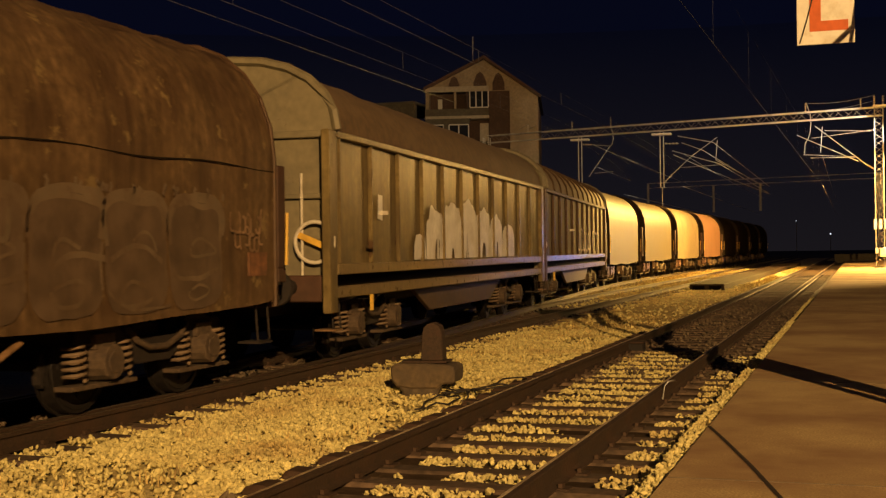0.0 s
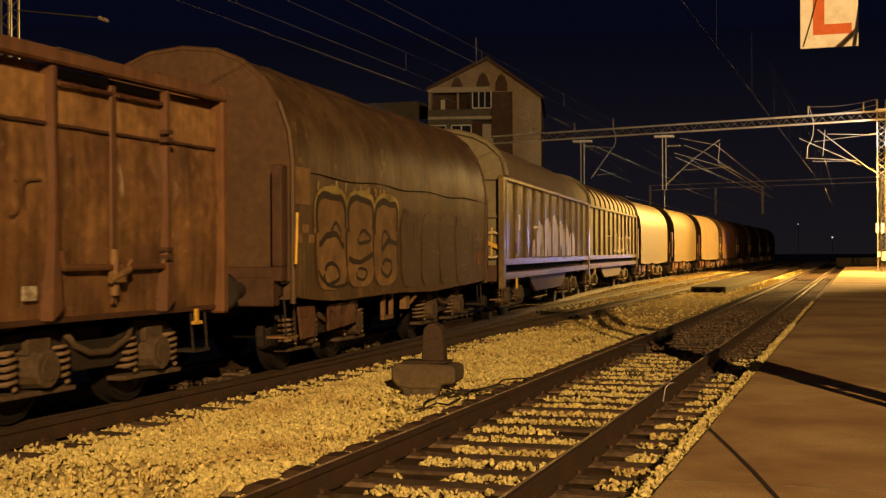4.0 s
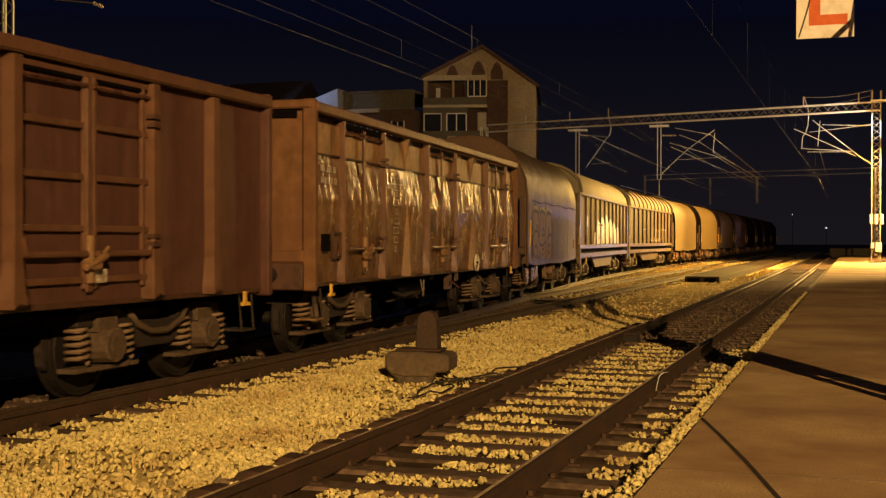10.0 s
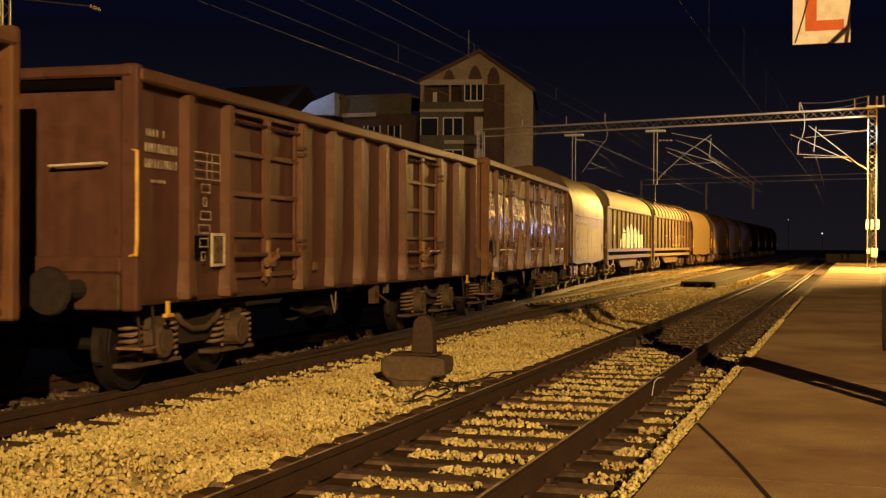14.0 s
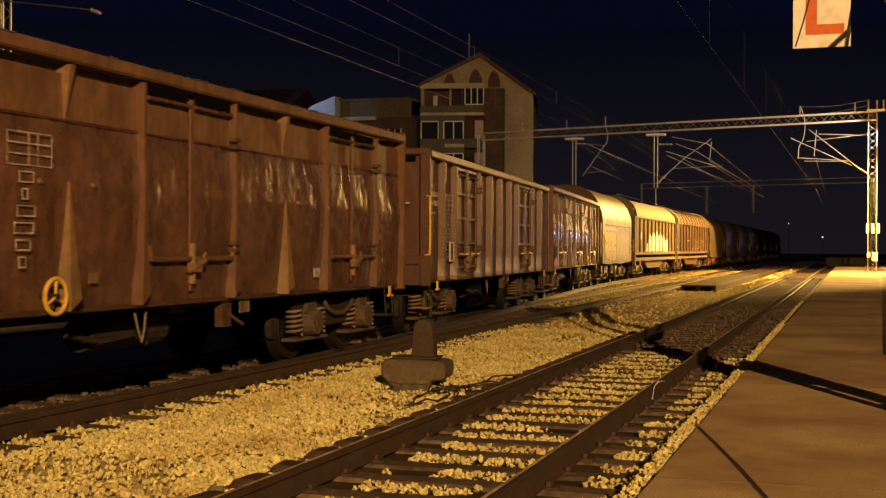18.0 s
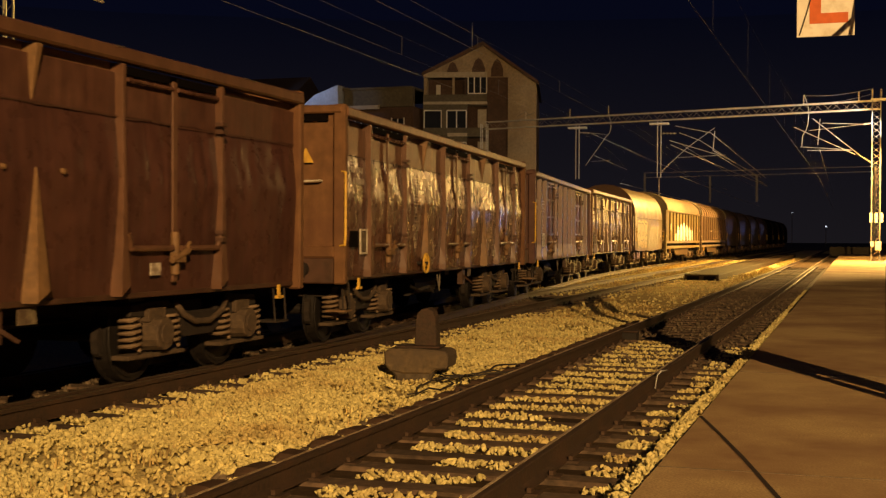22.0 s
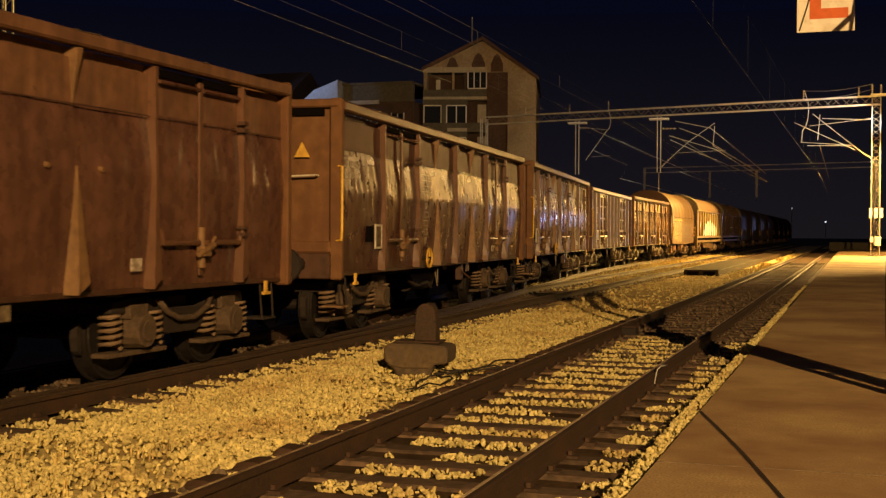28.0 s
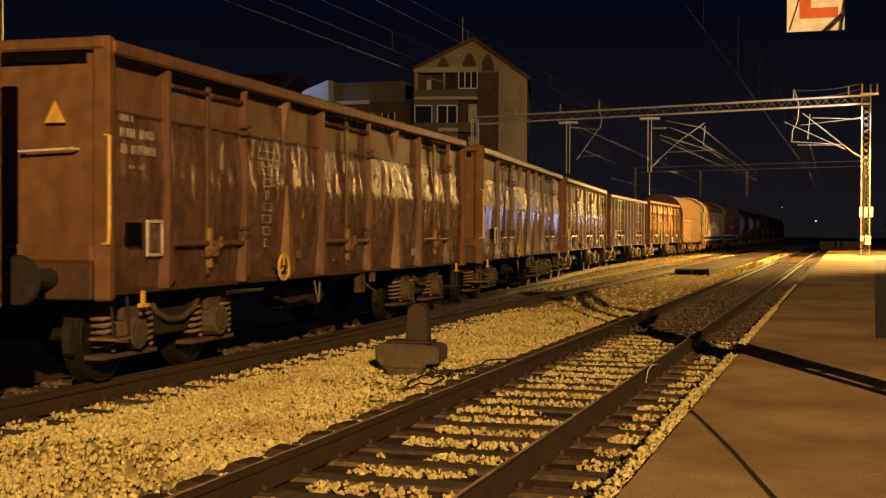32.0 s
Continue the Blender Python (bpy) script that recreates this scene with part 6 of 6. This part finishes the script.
    wheel = part("brake_wheel", Shape().ring((1.2, -h - 0.09, 1.62), "y", 0.26, 0.026, 28, 8), "white", w, "cream ring with a slanting yellow bar", smooth=True)
    part("bar", Shape().prism([(0.95, 1.69), (0.96, 1.77), (1.45, 1.56), (1.44, 1.48)], "y", -h - 0.10, -h - 0.08), "yellow", wheel)
    part("marking", bars(0, 0, [(1.95, 0.05, [(1.0, 1.12)])], 0), "white", w, at=pose(1.05, -h - 0.05, 0, 0, 0, -90))
    part("hook", Shape().box(1.41, 1.45, -h + 1.5, -h + 1.55, 0.68, 0.9), "yellow", w)
    ends_gear(w, h)
    return w


def ribbon(pts, thick, x):
    """A flat sprayed stroke along points (y, z)."""
    vs = []
    n = len(pts)
    for i, p in enumerate(pts):
        a, b = pts[max(0, i - 1)], pts[min(n - 1, i + 1)]
        d = Vector((b[0] - a[0], b[1] - a[1])).normalized()
        k = thick * (1 + 0.25 * noise.noise((p[0] * 4, p[1] * 4, x)))
        vs += [(x, p[0] - d.y * k, p[1] + d.x * k), (x, p[0] + d.y * k, p[1] - d.x * k)]
    return Shape().add(vs, [(2 * i, 2 * i + 1, 2 * i + 3, 2 * i + 2) for i in range(n - 1)])


def letter_blob(x, y, z, wide, tall, seed, w, coats=("spray_yellow", "spray_tan", "spray_dark"), weight=1.0):
    """One bulging sprayed letter: a pale halo over its top, a fill and strokes, each a thin coat over the last."""
    def rough(pts, k):
        return [(y + wide * p + 0.025 * noise.noise((p * 5, q * 5, seed + k)), z + tall * q + 0.025 * noise.noise((q * 5, p * 5, seed + k + 5))) for p, q in pts]

    def soft(pts, k, closed=False):
        """Rounds a chain of corners by cutting them twice."""
        for _ in range(2):
            out = [] if closed else [pts[0]]
            for n in range(len(pts) if closed else len(pts) - 1):
                (p, q), (r, s) = pts[n], pts[(n + 1) % len(pts)]
                out += [(p * 0.75 + r * 0.25, q * 0.75 + s * 0.25), (p * 0.25 + r * 0.75, q * 0.25 + s * 0.75)]
            pts = out + ([] if closed else [pts[-1]])
        return rough(pts, k)

    lean = 0.04 * math.sin(seed * 2.1)
    body = [(-0.46, -0.5), (-0.5, 0.0), (-0.46 + lean, 0.40), (-0.2 + lean, 0.5), (0.36 + lean, 0.47), (0.48 + lean, 0.36), (0.45, 0.05), (0.5, -0.48), (0.0, -0.54)]
    halo = [(-0.53, 0.05), (-0.52 + lean, 0.46), (-0.2 + lean, 0.58), (0.4 + lean, 0.56), (0.55 + lean, 0.42), (0.54, 0.1), (0.4, 0.3), (-0.4, 0.3)]
    part("sprayed_halo", Shape().prism(soft(halo, 7, True), "x", x, x + 0.002), coats[0], w)
    rng = random.Random(seed)
    for _ in range(6):
        p, up = rng.uniform(-0.48, 0.5), rng.uniform(0.0, 0.05)
        part("sprayed_fleck", ribbon(rough([(p, 0.52), (p + 0.02, 0.56 + up * 0.5), (p + rng.uniform(-0.03, 0.05), 0.58 + up)], 2), 0.022, x + 0.003), coats[0], w)
    part("sprayed_fill", Shape().prism(soft(body, 0, True), "x", x + 0.004, x + 0.006), coats[1], w)
    strokes = [
        (soft([(-0.47, 0.08), (-0.48 + lean, 0.40), (-0.2 + lean, 0.49), (0.12 + lean, 0.44), (0.36 + lean, 0.46), (0.46 + lean, 0.34), (0.43, 0.12)], 0), 0.045),
        (soft([(0.45, 0.1), (0.44, -0.1), (0.47, -0.3)], 5), 0.028)]
    if seed % 3 == 2:
        strokes += [
            (soft([(-0.42, -0.06), (-0.2, 0.05), (0.1, 0.08), (0.38, -0.08)], 1), 0.038),
            (soft([(-0.06, 0.1), (0.08, 0.2), (0.24, 0.14), (0.28, 0.02)], 2), 0.024),
            (soft([(-0.3, -0.38), (-0.16, -0.24), (0.12, -0.26), (0.26, -0.4), (0.04, -0.46), (-0.2, -0.47)], 3, True), 0.026),
            (soft([(-0.46, -0.3), (-0.3, -0.46), (0.2, -0.52), (0.5, -0.46)], 4), 0.02)]
    elif seed % 3 == 0:
        strokes += [
            (soft([(-0.12, 0.02), (-0.02, 0.12), (0.16, 0.12), (0.4, 0.02), (0.2, -0.02), (-0.1, -0.04)], 1, True), 0.026),
            (soft([(-0.44, -0.2), (-0.1, -0.26), (0.2, -0.2), (0.42, -0.16)], 2), 0.036),
            (soft([(-0.2, -0.36), (0.0, -0.3), (0.26, -0.34), (0.1, -0.44), (-0.12, -0.44)], 3, True), 0.02)]
    else:
        strokes += [
            (soft([(-0.2, -0.12), (0.0, 0.0), (0.24, 0.0), (0.5, -0.04)], 1), 0.04),
            (soft([(-0.2, -0.1), (-0.18, 0.08), (-0.06, 0.14), (0.16, 0.04)], 2), 0.026),
            (soft([(-0.26, -0.32), (-0.06, -0.22), (0.2, -0.22), (0.22, -0.36), (0.04, -0.44), (-0.14, -0.4)], 3, True), 0.026)]
    for n, (pts, thick) in enumerate(strokes):
        part("sprayed_stroke", ribbon(pts, thick * weight, x + 0.009 + 0.0006 * n), coats[2], w)


def spray_patch(x, y0, y1, z0, z1, seed, mat, w):
    """A rounded sprayed letter with a ragged rim, open at its foot, and bars of bare wall in it."""
    rng = random.Random(seed)
    mid, half = (y0 + y1) / 2, (y1 - y0) / 2
    rim, inner = [], []
    hole, shift = rng.uniform(0.08, 0.36), rng.uniform(-0.25, 0.25)
    for i in range(25):
        a = math.pi * i / 24
        k = 1 + 0.14 * noise.noise((a * 2.2, seed * 3.3, 2))
        rim.append((x, mid - half * math.cos(a) * k, z0 + (z1 - z0) * abs(math.sin(a)) ** 0.3 * k))
        inner.append((x, mid + half * shift - half * hole * math.cos(a), z0 + (z1 - z0) * 1.2 * hole * abs(math.sin(a)) ** 0.8))
    part("sprayed_patch", Shape().add(rim + inner, [(i, i + 1, 26 + i, 25 + i) for i in range(24)]), mat, w)
    for _ in range(3):
        y = rng.uniform(y0, y1)
        part("sprayed_drip", ribbon([(y, z0), (y + 0.01, z0 + 0.2 * (z1 - z0)), (y + 0.02, z0 + rng.uniform(0.4, 0.8) * (z1 - z0))], rng.uniform(0.03, 0.07), x + 0.001), mat, w)


def scrawl(w, x, y0, y1, z0, z1, mat, seed, thick=0.05, strokes=9):
    """Thin sprayed strokes that cannot be read."""
    rng = random.Random(seed)
    wide = (y1 - y0) / strokes
    for k in range(strokes):
        y, z, a = y0 + wide * (k + 0.5), (z0 + z1) / 2 + rng.uniform(-0.05, 0.05), rng.uniform(60, 140)
        tall, turn = (z1 - z0) / 2 * rng.uniform(0.7, 1), rng.choice((150, 200, 260, 320)) * rng.choice((-1, 1))
        pts = [(y + wide * 0.45 * math.copysign(abs(math.cos(t)) ** 0.6, math.cos(t)), z + tall * math.copysign(abs(math.sin(t)) ** 0.6, math.sin(t))) for t in [radians(a + turn * i / 12) for i in range(13)]]
        part("sprayed_stroke", ribbon(pts, thick * rng.uniform(0.6, 1), x + 0.0004 * k), mat, w)


# posts and doors along the side of the wagons with three doors and of the one with two
THREE_POSTS, THREE_DOORS = [1.1, 2.88, 4.1, 5.28, 7.15, 8.47, 9.7, 11.47], [(1.1, 2.88), (5.28, 7.15), (9.7, 11.47)]
TWO_POSTS, TWO_DOORS = [1.92, 3.76, 5.0, 6.29, 7.58, 8.82, 10.66], [(1.92, 3.76), (8.82, 10.66)]
open_wagon = gondola("open_wagon", "rust-red open freight wagon with dented sides and tapered posts", THREE_POSTS, THREE_DOORS, (4.1, 8.47), dent=0.02, skin="red", seed=1)
deep_wagon = gondola("open_wagon", "deep red open freight wagon with two doors and dented sides", TWO_POSTS, TWO_DOORS, (5.0, 7.58), dent=0.018, skin="red_deep", handy=4.12, seed=5, table=4.0, plate=1.5)
worn_wagon = gondola("open_wagon", "faded rust-red open freight wagon with badly dented sides", THREE_POSTS, THREE_DOORS, (4.1, 8.47), dent=0.026, skin="red_worn", handy=8.42, seed=9, marked=False)
for strokes in ([(-0.86, 1.36), (-0.84, 1.6), (-0.85, 1.98)], [(-0.85, 1.96), (-0.62, 1.97), (-0.5, 1.86), (-0.58, 1.72), (-0.82, 1.68)], [(-0.8, 1.68), (-0.5, 1.66), (-0.38, 1.54), (-0.46, 1.4), (-0.84, 1.37)]):
    part("sprayed_stroke", ribbon(strokes, 0.045, 1.405), "spray_smudge", worn_wagon)
scrawl(worn_wagon, 1.406, 0.1, 0.75, 1.45, 1.88, "spray_smudge", 4, 0.022, 3)
scrawl(worn_wagon, 1.407, 1.4, 3.4, 1.75, 2.1, "spray_smudge", 7, 0.012, 5)
rib_wagon = gondola("open_wagon", "dark red open freight wagon with upright ribs and framed double doors", [1.02, 1.95, 4.0, 5.06, 6.15, 7.24, 8.2, 10.25, 11.4], [(1.95, 4.0), (8.2, 10.25)], (), L=12.65, dent=0.006, skin="rib_red", handy=0, seed=17, table=1.16, end_skin="rib_red", plate=1.54, top=3.11)
for a in (1.95, 8.2):
    for k in range(5):
        z = 1.1 + 0.45 * k
        part("door_bar", Shape().box(1.36, 1.395, a - 12.65 / 2 + 0.06, a + 2.05 - 12.65 / 2 - 0.06, z, z + 0.06), "post_red", rib_wagon, bevel=0.008)
    for dy in (0.98, 1.12, 1.9):
        part("door_bar", Shape().box(1.358, 1.398, a + dy - 12.65 / 2 - 0.03, a + dy - 12.65 / 2 + 0.03, 1.05, 2.95), "post_red", rib_wagon, bevel=0.008)

tarp_wagon = hood_wagon("hood_wagon", "freight wagon under a dirty brown tarpaulin hood with sprayed letters", 10.1, "tarp", 0.021, 5, "tarp_end", hoops=False)
for k in range(3):
    letter_blob(1.43, -3.57 + 1.1 * k, 1.64, 1.12, 1.2, 5 + k, tarp_wagon)
for k in range(4):
    letter_blob(1.428, -0.1 + 1.06 * k, 1.5, 1.06, 1.06, 21 + k, tarp_wagon, ("spray_pale", "spray_faint", "spray_pale"), 0.7)
part("seam", Shape().path([(1.425, -4.8 + 0.4 * i, 2.43 + 0.02 * math.sin(i)) for i in range(25)], 0.008, 5), "tarp_brown", tarp_wagon, "dark seam of the tarpaulin")
part("patch", Shape().box(1.41, 1.434, -4.8, -4.32, 2.06, 2.5), "spray_tan", tarp_wagon, "yellowish square patch on the tarpaulin")
for k in range(4):
    part("label", Shape().box(1.41, 1.432, -4.74 + 0.2 * k, -4.58 + 0.2 * k, 1.6 + 0.12 * (k % 2), 1.7 + 0.12 * (k % 2)), "spray_tan", tarp_wagon)
scrawl(tarp_wagon, 1.446, -0.45, 0.2, 1.55, 2.1, "spray_pale", 8, 0.03, 4)
part("label", Shape().box(1.41, 1.434, 4.18, 4.6, 1.24, 1.5), "spray_rust", tarp_wagon, "faded orange label")
scrawl(tarp_wagon, 1.442, 3.75, 4.55, 1.72, 1.95, "spray_tag", 12, 0.02, 7)
scrawl(tarp_wagon, 1.444, 3.85, 4.5, 1.52, 1.74, "spray_tag", 19, 0.016, 6)

pale_covered = ribbed_wagon("covered_wagon", "pale grey covered wagon with ribbed walls and white spray paint", 15.1, "panel", "roof", 2, hoops=False)
part("sprayed_patch", ribbon([(-5.55, 1.95), (-5.53, 2.1), (-5.52, 2.3)], 0.11, 1.412), "spray_white", pale_covered)
for a, b, top, k in ((-3.8, -3.1, 1.75, 1), (-3.05, -1.9, 2.2, 2), (-1.95, -0.7, 2.35, 3), (-0.75, 0.5, 2.42, 4), (0.45, 1.7, 2.3, 5), (1.7, 2.9, 2.2, 6), (2.9, 4.1, 2.05, 7)):
    spray_patch(1.41 + 0.0006 * k, a, b, 1.36, top, k, "spray_white", pale_covered)
dark_covered = ribbed_wagon("covered_wagon", "dark brown covered wagon with ribbed walls and a hooped roof", 15.3, "panel_dark", "roof", 6)
scrawl(dark_covered, 1.452, -1, 5, 1.4, 2.1, "spray_tan", 15, 0.05, 9)

pale_hood = hood_wagon("hood_wagon", "freight wagon under a smooth cream tarpaulin hood", 10.4, "tarp_pale", 0.004, 12)
grey_hood = hood_wagon("hood_wagon", "freight wagon under a grey tarpaulin hood", 10.4, "tarp_grey", 0.004, 14)
rust_hood = hood_wagon("hood_wagon", "freight wagon under a rust-brown tarpaulin hood", 10.4, "tarp_rust", 0.005, 15)
brown_hood = hood_wagon("hood_wagon", "freight wagon under a tarpaulin hood, near black for the unlit distance", 10.4, "tarp_brown", 0.006, 16)

# middle of each wagon along its track when the clip begins, and the half distance of its bogies
TRAIN = [(worn_wagon, -4.66, 4.5), (rib_wagon, -18.43, 4.5), (open_wagon, -32.565, 4.5), (deep_wagon, -46.52, 4.5), (tarp_wagon, 7.95, 3.0), (pale_covered, 21.87, 4.9), (dark_covered, 37.8, 5.0), (pale_hood, 51.5, 3.0), (grey_hood, 75.6, 3.0), (rust_hood, 87.65, 3.0), (brown_hood, 99.7, 3.0)]
for first, middles in ((open_wagon, (-60.685, -74.6)), (pale_hood, (63.55,)), (brown_hood, (111.75, 123.8, 135.85))):
    for mid in middles:
        TRAIN.append((copy_thing(first, Matrix()), mid, 4.5 if first is open_wagon else 3.0))


STALL = {17.9: 0.24, 18.0: 0.42, 18.1: 0.06}
TIMES = sorted([float(n) for n in range(33)] + [17.7, 17.8, 17.9, 18.1, 18.2, 18.3])


def gone(t):
    """How far the slowing train has run after t seconds; it hangs for a moment at 18 s."""
    return 2.4942 * t - 1.0e-4 * t**3 - STALL.get(t, 0.0)


def motions():
    for wagon, mid, half in TRAIN:
        rows = []
        for t in TIMES:
            y = mid + gone(t)
            a, b = Vector((train_x(y - half), y - half, 0)), Vector((train_x(y + half), y + half, 0))
            c = (a + b) / 2
            rows.append((t, pose(c.x, c.y, 0.004, 0, 0, math.degrees(math.atan2(a.x - b.x, b.y - a.y)))))
        walk(wagon, rows)
        for o in wagon.children_recursive:
            if o.name.split(".")[0] == "wheelset":
                p = o.location.copy()
                walk(o, [(n / 5, pose(p.x, p.y, p.z, -math.degrees(gone(n / 5) / WHEEL_R))) for n in range(161)])


motions()
